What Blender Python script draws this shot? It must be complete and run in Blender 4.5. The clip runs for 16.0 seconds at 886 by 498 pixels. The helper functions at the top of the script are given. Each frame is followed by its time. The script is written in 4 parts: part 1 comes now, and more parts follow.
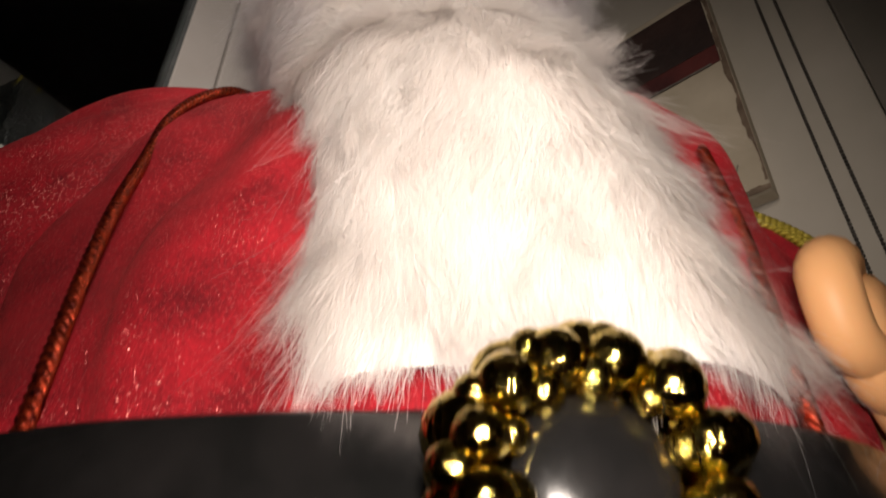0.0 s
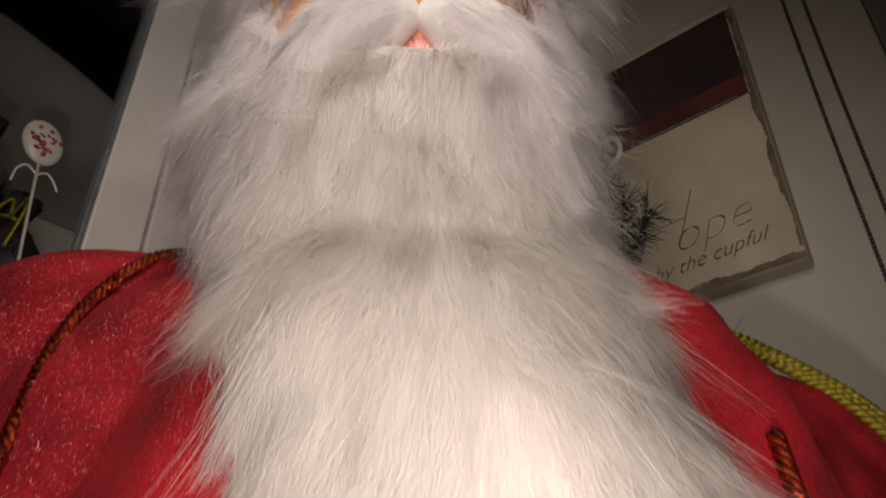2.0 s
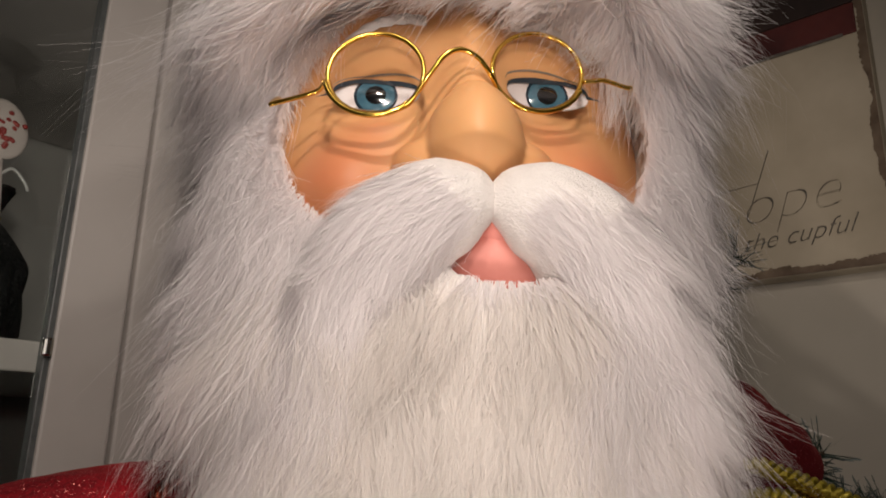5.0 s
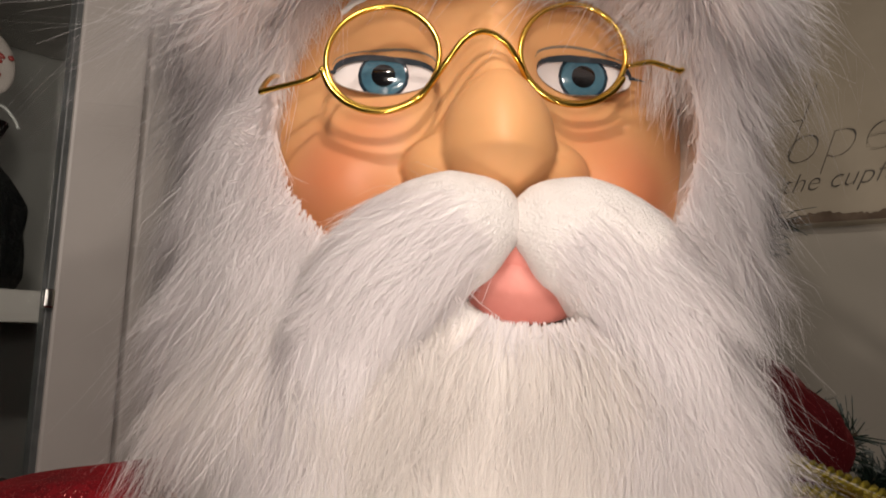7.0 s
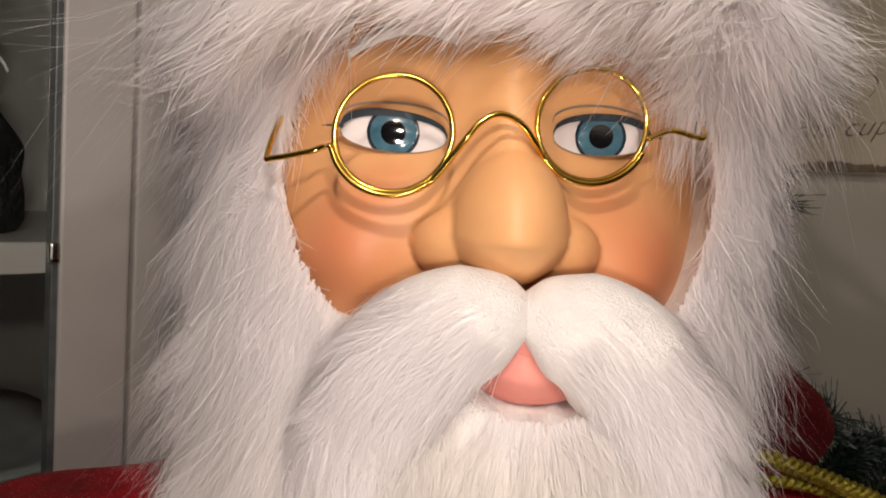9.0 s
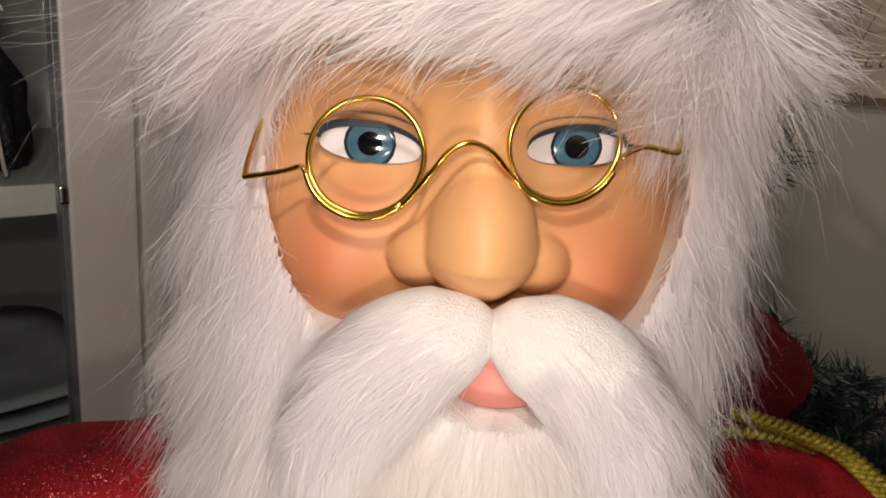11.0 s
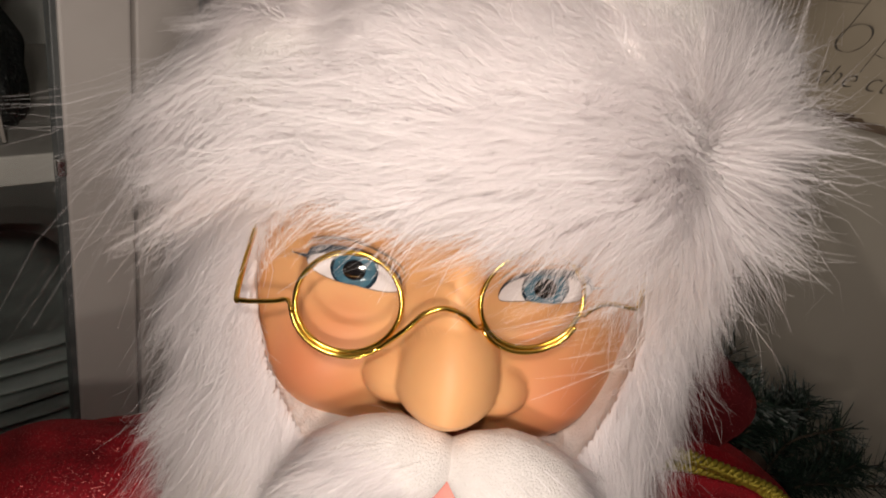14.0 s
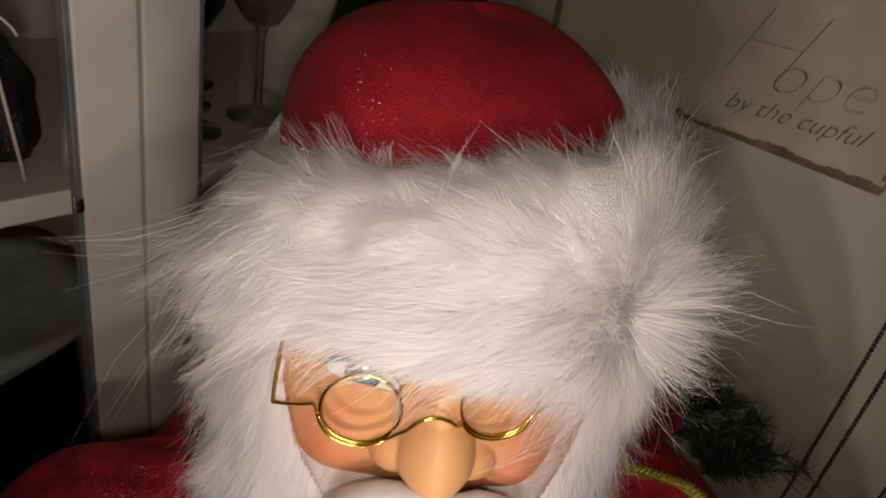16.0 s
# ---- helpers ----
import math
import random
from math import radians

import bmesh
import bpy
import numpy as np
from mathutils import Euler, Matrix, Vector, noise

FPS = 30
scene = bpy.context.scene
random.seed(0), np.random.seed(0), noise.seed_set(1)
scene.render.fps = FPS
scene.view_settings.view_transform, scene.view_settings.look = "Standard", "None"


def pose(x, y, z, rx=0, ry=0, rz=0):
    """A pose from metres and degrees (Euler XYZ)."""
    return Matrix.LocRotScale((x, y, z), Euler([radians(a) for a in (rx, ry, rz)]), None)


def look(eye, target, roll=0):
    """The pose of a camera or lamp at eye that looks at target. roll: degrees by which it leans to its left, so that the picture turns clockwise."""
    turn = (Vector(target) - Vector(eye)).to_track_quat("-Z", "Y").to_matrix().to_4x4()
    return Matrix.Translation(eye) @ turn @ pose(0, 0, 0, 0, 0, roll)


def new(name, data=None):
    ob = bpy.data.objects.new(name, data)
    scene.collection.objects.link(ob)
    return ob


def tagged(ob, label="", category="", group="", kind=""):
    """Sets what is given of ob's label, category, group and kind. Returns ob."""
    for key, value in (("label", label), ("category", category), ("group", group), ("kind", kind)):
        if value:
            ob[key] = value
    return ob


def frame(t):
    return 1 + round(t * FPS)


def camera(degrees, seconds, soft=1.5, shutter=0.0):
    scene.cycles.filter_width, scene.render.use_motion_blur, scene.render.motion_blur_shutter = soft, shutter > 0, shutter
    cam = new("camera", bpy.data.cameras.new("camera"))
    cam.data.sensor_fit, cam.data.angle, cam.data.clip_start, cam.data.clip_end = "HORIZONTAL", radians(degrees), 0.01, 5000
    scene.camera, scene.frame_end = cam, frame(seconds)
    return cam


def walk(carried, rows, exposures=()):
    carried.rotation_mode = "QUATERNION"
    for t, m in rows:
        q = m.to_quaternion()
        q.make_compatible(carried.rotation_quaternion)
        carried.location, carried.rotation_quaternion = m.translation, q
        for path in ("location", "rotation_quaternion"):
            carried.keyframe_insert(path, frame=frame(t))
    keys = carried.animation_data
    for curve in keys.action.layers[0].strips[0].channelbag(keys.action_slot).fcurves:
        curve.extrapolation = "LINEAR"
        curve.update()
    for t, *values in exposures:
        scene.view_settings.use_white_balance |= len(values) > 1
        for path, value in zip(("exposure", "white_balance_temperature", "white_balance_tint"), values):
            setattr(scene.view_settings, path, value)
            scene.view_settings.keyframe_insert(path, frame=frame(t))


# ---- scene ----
cam = camera(63.6, 16.0, soft=1.8, shutter=0.5)
PATH = [
    (0, (0.049, 0.012, 0.858), (-0.082, 1.622, 2.037), 0.4),
    (0.5, (0.05, 0.005, 0.905), (-0.061, 1.624, 2.075), 0.6),
    (1, (0.053, 0.009, 0.946), (-0.052, 1.643, 2.093), 0.3),
    (1.5, (0.057, 0.014, 0.991), (-0.051, 1.69, 2.078), 0.0),
    (2, (0.057, 0.018, 1.026), (-0.077, 1.71, 2.083), 0.1),
    (2.5, (0.046, 0.025, 1.074), (-0.111, 1.706, 2.148), -0.2),
    (3, (0.033, 0.024, 1.118), (-0.156, 1.704, 2.187), 0.4),
    (3.5, (0.035, 0.028, 1.154), (-0.164, 1.767, 2.121), 0.7),
    (3.7, (0.021, 0.022, 1.182), (-0.144, 1.81, 2.062), 0.4),
    (5.8, (0.032, 0.031, 1.251), (-0.154, 1.978, 1.672), 1.8),
    (6, (0.028, 0.034, 1.257), (-0.161, 1.986, 1.648), 1.9),
    (6.5, (0.026, 0.041, 1.271), (-0.181, 2.008, 1.568), 2.2),
    (7, (0.026, 0.048, 1.288), (-0.19, 2.023, 1.52), 2.4),
    (7.5, (0.019, 0.048, 1.307), (-0.179, 2.029, 1.491), 3.2),
    (8, (0.021, 0.052, 1.325), (-0.178, 2.042, 1.379), 3.4),
    (8.5, (0.018, 0.048, 1.342), (-0.184, 2.037, 1.28), 3.5),
    (9, (0.019, 0.046, 1.359), (-0.174, 2.031, 1.204), 3.8),
    (9.2, (0.025, 0.048, 1.361), (-0.213, 2.024, 1.16), 3.5),
    (11.3, (0.032, 0.046, 1.41), (-0.181, 1.961, 0.877), 4.2),
    (11.5, (0.031, 0.047, 1.412), (-0.168, 1.954, 0.844), 4.2),
    (12, (0.03, 0.051, 1.421), (-0.151, 1.944, 0.801), 5.0),
    (12.5, (0.031, 0.058, 1.434), (-0.152, 1.93, 0.755), 5.6),
    (13, (0.032, 0.058, 1.456), (-0.136, 1.904, 0.704), 7.6),
    (13.5, (0.031, 0.062, 1.482), (-0.131, 1.892, 0.692), 8.9),
    (14, (0.027, 0.055, 1.498), (-0.129, 1.882, 0.7), 9.6),
    (14.5, (0.021, 0.042, 1.529), (-0.100, 1.822, 0.625), 10.2),
    (15, (0.023, 0.032, 1.553), (-0.081, 1.807, 0.637), 10.7),
    (15.5, (0.015, 0.03, 1.587), (-0.028, 1.776, 0.611), 10.9),
    (16, (0.004, 0.023, 1.606), (-0.019, 1.772, 0.630), 11.9),
]
EXPOSURES = [(0, 0.3), (0.5, -0.1), (1.5, -0.1), (2.5, 0.05), (3.5, 0.05), (7, 0.15), (9, 0.2), (12.5, 0.2), (14.5, 0.1), (16, 0.0)]
walk(cam, [(t, look(eye, target, roll)) for t, eye, target, roll in PATH], EXPOSURES)

# ---- light: five fixed unseen spots stand in for one lamp moving beside the lens ----
world = bpy.data.worlds.new("dark_room")
world.use_nodes = True
scene.world = world
# faint warm ambient glow, added to lift the blacks
world.node_tree.nodes["Background"].inputs[0].default_value = (1.0, 0.85, 0.7, 1)
world.node_tree.nodes["Background"].inputs[1].default_value = 0.008


def torch_standin(name, place, target, watts, cone):
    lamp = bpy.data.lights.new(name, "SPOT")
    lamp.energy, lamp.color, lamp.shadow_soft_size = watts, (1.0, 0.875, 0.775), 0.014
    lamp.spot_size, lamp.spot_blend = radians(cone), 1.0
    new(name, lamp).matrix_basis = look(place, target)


torch_standin("torch_standin_belt", (0.060, -0.015, 0.885), (-0.060, 1.62, 1.36), 4.6, 98)
torch_standin("torch_standin_beard", (0.050, -0.010, 1.050), (-0.040, 1.70, 1.66), 2.0, 92)
torch_standin("torch_standin_face", (0.036, -0.020, 1.320), (-0.300, 2.02, 1.75), 1.1, 130)
torch_standin("torch_standin_brow", (0.040, -0.020, 1.465), (-0.300, 1.90, 1.28), 2.0, 125)
torch_standin("torch_standin_hat", (0.018, -0.015, 1.610), (-0.060, 1.77, 0.95), 2.9, 102)

# ---- materials ----


def material(name):
    m = bpy.data.materials.new(name)
    m.use_nodes = True
    return m, m.node_tree.nodes, m.node_tree.links, m.node_tree.nodes["Principled BSDF"]


def ramp(nodes, links, source, stops):
    r = nodes.new("ShaderNodeValToRGB")
    while len(r.color_ramp.elements) < len(stops):
        r.color_ramp.elements.new(0.5)
    for e, (p, c) in zip(r.color_ramp.elements, stops):
        e.position, e.color = p, (*c, 1)
    links.new(source, r.inputs[0])
    return r.outputs[0]


def noise_of(nodes, links, scale, detail=4.0, rough=0.55):
    tc = nodes.new("ShaderNodeTexCoord")
    n = nodes.new("ShaderNodeTexNoise")
    n.inputs["Scale"].default_value, n.inputs["Detail"].default_value, n.inputs["Roughness"].default_value = scale, detail, rough
    links.new(tc.outputs["Object"], n.inputs["Vector"])
    return n.outputs[0]


def bump(nodes, links, p, source, strength, distance):
    b = nodes.new("ShaderNodeBump")
    b.inputs["Strength"].default_value, b.inputs["Distance"].default_value = strength, distance
    links.new(source, b.inputs["Height"])
    links.new(b.outputs[0], p.inputs["Normal"])


def plain(name, dark, light, rough, scale=40.0, metal=0.0, relief=0.15, depth=0.001, coat=0.0):
    """A surface whose colour wavers between two tones, with fine relief."""
    m, nodes, links, p = material(name)
    n = noise_of(nodes, links, scale)
    links.new(ramp(nodes, links, n, [(0.35, dark), (0.68, light)]), p.inputs["Base Color"])
    fine = noise_of(nodes, links, scale * 9, 3.0)
    rr = nodes.new("ShaderNodeMapRange")
    rr.inputs["To Min"].default_value, rr.inputs["To Max"].default_value = rough * 0.8, min(1.0, rough * 1.2)
    links.new(fine, rr.inputs["Value"])
    links.new(rr.outputs[0], p.inputs["Roughness"])
    p.inputs["Metallic"].default_value = metal
    p.inputs["Coat Weight"].default_value = coat
    if relief:
        bump(nodes, links, p, fine, relief, depth)
    return m


def fur_material(name, dark, light, through_part=0.3, rough=0.5):
    m, nodes, links, p = material(name)
    geo = nodes.new("ShaderNodeNewGeometry")
    links.new(ramp(nodes, links, geo.outputs["Random Per Island"], [(0.0, dark), (0.75, light), (1.0, light)]), p.inputs["Base Color"])
    p.inputs["Roughness"].default_value = rough
    p.inputs["Specular IOR Level"].default_value = 0.3
    t = nodes.new("ShaderNodeBsdfTranslucent")
    t.inputs[0].default_value = (*light, 1)
    mix = nodes.new("ShaderNodeMixShader")
    mix.inputs[0].default_value = through_part
    links.new(p.outputs[0], mix.inputs[1])
    links.new(t.outputs[0], mix.inputs[2])
    links.new(mix.outputs[0], nodes["Material Output"].inputs[0])
    return m


def velvet(name, dark, light, glitter):
    """Red velvet with a nap that catches the light and scattered tinsel threads."""
    m, nodes, links, p = material(name)
    n = noise_of(nodes, links, 26.0, 5.0)
    pile = noise_of(nodes, links, 650.0, 3.0, 0.7)
    blend = nodes.new("ShaderNodeMath")
    blend.operation = "MULTIPLY_ADD"
    blend.inputs[1].default_value = 0.55
    links.new(pile, blend.inputs[0])
    half = nodes.new("ShaderNodeMath")
    half.operation = "MULTIPLY_ADD"
    half.inputs[1].default_value, half.inputs[2].default_value = 0.6, -0.075
    links.new(n, half.inputs[0])
    links.new(half.outputs[0], blend.inputs[2])
    links.new(ramp(nodes, links, blend.outputs[0], [(0.36, dark), (0.64, light)]), p.inputs["Base Color"])
    p.inputs["Roughness"].default_value = 0.75
    p.inputs["Specular IOR Level"].default_value = 0.25
    p.inputs["Sheen Weight"].default_value = 0.15
    p.inputs["Sheen Roughness"].default_value = 0.4
    p.inputs["Sheen Tint"].default_value = (0.9, 0.12, 0.12, 1)
    nap = noise_of(nodes, links, 900.0, 3.0)
    bump(nodes, links, p, nap, 0.7, 0.0010)
    tc = nodes.new("ShaderNodeTexCoord")
    v = nodes.new("ShaderNodeTexVoronoi")
    v.inputs["Scale"].default_value = 2900.0
    links.new(tc.outputs["Object"], v.inputs["Vector"])
    sep = nodes.new("ShaderNodeSeparateColor")
    links.new(v.outputs["Color"], sep.inputs[0])
    gate = nodes.new("ShaderNodeMath")
    gate.operation = "GREATER_THAN"
    gate.inputs[1].default_value = 1.0 - glitter
    links.new(sep.outputs[0], gate.inputs[0])
    geo = nodes.new("ShaderNodeNewGeometry")
    off = nodes.new("ShaderNodeVectorMath")
    off.operation = "SUBTRACT"
    off.inputs[1].default_value = (0.5, 0.5, 0.5)
    links.new(v.outputs["Color"], off.inputs[0])
    add = nodes.new("ShaderNodeVectorMath")
    links.new(geo.outputs["Normal"], add.inputs[0])
    links.new(off.outputs[0], add.inputs[1])
    unit = nodes.new("ShaderNodeVectorMath")
    unit.operation = "NORMALIZE"
    links.new(add.outputs[0], unit.inputs[0])
    g = nodes.new("ShaderNodeBsdfGlossy")
    g.inputs["Color"].default_value, g.inputs["Roughness"].default_value = (0.85, 0.28, 0.26, 1), 0.42
    links.new(unit.outputs[0], g.inputs["Normal"])
    mix = nodes.new("ShaderNodeMixShader")
    links.new(gate.outputs[0], mix.inputs[0])
    links.new(p.outputs[0], mix.inputs[1])
    links.new(g.outputs[0], mix.inputs[2])
    links.new(mix.outputs[0], nodes["Material Output"].inputs[0])
    return m


def skin_material():
    """Matt painted vinyl with airbrushed rosy cheeks."""
    m, nodes, links, p = material("painted_vinyl")
    n = noise_of(nodes, links, 30.0)
    base = ramp(nodes, links, n, [(0.3, (0.70, 0.36, 0.155)), (0.7, (0.75, 0.395, 0.175))])
    tc = nodes.new("ShaderNodeTexCoord")
    last = base
    for place, size, colour, weight in ((face_point(-0.053, -0.036, 0), 0.042, (0.58, 0.13, 0.065), 0.62), (face_point(0.055, -0.036, 0), 0.042, (0.58, 0.13, 0.065), 0.62),
                                        (face_point(-0.036, -0.014, 0.0), 0.016, (0.6, 0.2, 0.09), 0.4), (face_point(0.036, -0.014, 0.0), 0.016, (0.6, 0.2, 0.09), 0.4)):
        d = nodes.new("ShaderNodeVectorMath")
        d.operation = "DISTANCE"
        d.inputs[1].default_value = place
        links.new(tc.outputs["Object"], d.inputs[0])
        r = nodes.new("ShaderNodeMapRange")
        r.interpolation_type = "SMOOTHSTEP"
        for key, value in (("From Min", 0.0), ("From Max", size), ("To Min", weight), ("To Max", 0.0)):
            r.inputs[key].default_value = value
        links.new(d.outputs["Value"], r.inputs["Value"])
        mx = nodes.new("ShaderNodeMix")
        mx.data_type = "RGBA"
        links.new(r.outputs[0], mx.inputs[0])
        links.new(last, mx.inputs[6])
        mx.inputs[7].default_value = (*colour, 1)
        last = mx.outputs[2]
    links.new(last, p.inputs["Base Color"])
    p.inputs["Roughness"].default_value = 0.48
    p.inputs["Specular IOR Level"].default_value = 0.35
    p.inputs["Subsurface Weight"].default_value = 0.08
    p.inputs["Subsurface Radius"].default_value = (0.004, 0.0015, 0.0008)
    bump(nodes, links, p, noise_of(nodes, links, 700.0, 2.0), 0.04, 0.0004)
    return m


def glass_material(name, tint=(0.93, 0.96, 0.95), gloss=0.07):
    m, nodes, links, p = material(name)
    clear = nodes.new("ShaderNodeBsdfTransparent")
    clear.inputs[0].default_value = (*tint, 1)
    g = nodes.new("ShaderNodeBsdfGlossy")
    g.inputs["Roughness"].default_value = 0.02
    fr = nodes.new("ShaderNodeFresnel")
    fr.inputs[0].default_value = 1.5
    mix = nodes.new("ShaderNodeMixShader")
    links.new(fr.outputs[0], mix.inputs[0])
    links.new(clear.outputs[0], mix.inputs[1])
    links.new(g.outputs[0], mix.inputs[2])
    links.new(mix.outputs[0], nodes["Material Output"].inputs[0])
    return m


# ---- geometry helpers ----


class Build:
    """Gathers pieces, each with a material, into one mesh."""

    def __init__(self):
        self.v, self.f, self.m, self.s, self.n = [], [], [], [], 0

    def add(self, verts, faces, mat=0, smooth=True):
        verts = np.asarray(verts, dtype=np.float64).reshape(-1, 3)
        for block in faces if isinstance(faces, list) else [faces]:
            block = np.asarray(block, dtype=np.int64)
            if len(block):
                self.f.append(block + self.n)
                self.m.append(np.full(len(block), mat))
                self.s.append(np.full(len(block), smooth))
        self.v.append(verts)
        self.n += len(verts)
        return self

    def mesh(self, name, mats):
        me = bpy.data.meshes.new(name)
        v = np.concatenate(self.v)
        me.vertices.add(len(v))
        me.vertices.foreach_set("co", v.ravel().astype(np.float32))
        sizes = np.concatenate([np.full(len(b), b.shape[1]) for b in self.f])
        loops = np.concatenate([b.ravel() for b in self.f])
        me.loops.add(len(loops))
        me.loops.foreach_set("vertex_index", loops.astype(np.int32))
        me.polygons.add(len(sizes))
        me.polygons.foreach_set("loop_start", np.concatenate([[0], np.cumsum(sizes)[:-1]]).astype(np.int32))
        for m in mats:
            me.materials.append(m)
        me.polygons.foreach_set("material_index", np.concatenate(self.m).astype(np.int32))
        me.polygons.foreach_set("use_smooth", np.concatenate(self.s))
        me.update(calc_edges=True)
        me.validate()
        return me


def part(name, build, mats, parent=None, label=""):
    ob = new(name, build.mesh(name, mats if isinstance(mats, list) else [mats]))
    if parent:
        ob.parent = parent
        ob.matrix_parent_inverse = parent.matrix_basis.inverted()
    return tagged(ob, label=label)


def thing(name, label, category, group="", place=(0, 0, 0)):
    ob = new(name)
    ob.empty_display_size = 0.05
    ob.matrix_basis = Matrix.Translation(place)
    return tagged(ob, label=label, category=category, group=group)


def sheet(points, wrap=False):
    """Quads over an n x m grid of points; wrap closes it along the second way."""
    points = np.asarray(points)
    n, m = points.shape[:2]
    i, j = np.meshgrid(np.arange(n - 1), np.arange(m if wrap else m - 1), indexing="ij")
    k = (j + 1) % m
    return points.reshape(-1, 3), np.stack([i * m + j, i * m + k, (i + 1) * m + k, (i + 1) * m + j], -1).reshape(-1, 4)


def smooth_path(points, n):
    """A Catmull-Rom curve through the points."""
    p = np.asarray(points, float)
    p = np.vstack([2 * p[0] - p[1], p, 2 * p[-1] - p[-2]])
    t = np.linspace(0, len(p) - 3 - 1e-9, n)
    i = t.astype(int)
    f = (t - i)[:, None]
    a, b, c, d = p[i], p[i + 1], p[i + 2], p[i + 3]
    return 0.5 * (2 * b + (c - a) * f + (2 * a - 5 * b + 4 * c - d) * f ** 2 + (3 * b - a - 3 * c + d) * f ** 3)


def unit(v):
    return v / np.maximum(np.linalg.norm(v, axis=-1, keepdims=True), 1e-9)


def frames_of(path):
    t = unit(np.gradient(path, axis=0))
    ref = np.array([0.0, 0.0, 1.0])
    if abs(t[:, 2]).max() > 0.9:
        ref = np.array([0.0, 1.0, 0.0]) if abs(t[:, 1]).max() < 0.9 else np.array([0.83, 0.31, 0.46])
    s = unit(np.cross(t, ref))
    return t, s, np.cross(s, t)


def tube(build, path, radius, sides=8, mat=0, closed=False):
    path = np.asarray(path, float)
    r = np.broadcast_to(np.asarray(radius, float), (len(path),))
    if closed:
        ext = np.vstack([path[-1:], path, path[:1]])
        t = unit((ext[2:] - ext[:-2]))
        axis = unit(np.cross(t[0], t[len(t) // 4]))
        s = unit(np.cross(t, axis))
        o = np.cross(s, t)
    else:
        t, s, o = frames_of(path)
    a = np.linspace(0, 2 * np.pi, sides, endpoint=False)
    ring = path[:, None] + r[:, None, None] * (np.cos(a)[None, :, None] * s[:, None] + np.sin(a)[None, :, None] * o[:, None])
    v, f = sheet(np.vstack([ring, ring[:1]]) if closed else ring, wrap=True)
    faces = [f]
    if not closed:
        n = len(v)
        v = np.vstack([v, path[:1], path[-1:]])
        i = np.arange(sides)
        faces += [np.stack([np.full(sides, n), (i + 1) % sides, i], -1), np.stack([np.full(sides, n + 1), n - sides + i, n - sides + (i + 1) % sides], -1)]
    build.add(v, faces, mat)


def ball(build, c, r, n=10, mat=0, turn=None):
    a = np.linspace(0, np.pi, n + 1)[:, None]
    b = np.linspace(0, 2 * np.pi, 2 * n, endpoint=False)[None]
    p = np.stack([np.sin(a) * np.cos(b), np.sin(a) * np.sin(b), np.cos(a) + 0 * b], -1) * np.broadcast_to(r, (3,))
    if turn is not None:
        p = p @ np.asarray(turn).T
    build.add(*sheet(p + np.asarray(c), wrap=True), mat)


def lathe(build, profile, centre=(0, 0, 0), sides=24, mat=0):
    """profile: rows of (radius, z)."""
    pr = np.asarray(profile, float)
    a = np.linspace(0, 2 * np.pi, sides, endpoint=False)
    p = np.stack([pr[:, 0, None] * np.cos(a), pr[:, 0, None] * np.sin(a), pr[:, 1, None] + 0 * a], -1) + np.asarray(centre)
    build.add(*sheet(p, wrap=True), mat)


def slab(build, m, size, edge=0.002, mat=0):
    """A box with bevelled edges, at the pose m."""
    bm = bmesh.new()
    bmesh.ops.create_cube(bm, size=1.0)
    bmesh.ops.scale(bm, vec=size, verts=bm.verts)
    bmesh.ops.bevel(bm, geom=bm.edges[:], offset=min(edge, min(size) * 0.4), segments=2, affect="EDGES", profile=0.6)
    bm.verts.index_update()
    v = np.array([m @ w.co for w in bm.verts])
    faces = {}
    for f in bm.faces:
        faces.setdefault(len(f.verts), []).append([w.index for w in f.verts])
    bm.free()
    build.add(v, [np.array(b) for b in faces.values()], mat, smooth=False)


rng = np.random.default_rng(7)


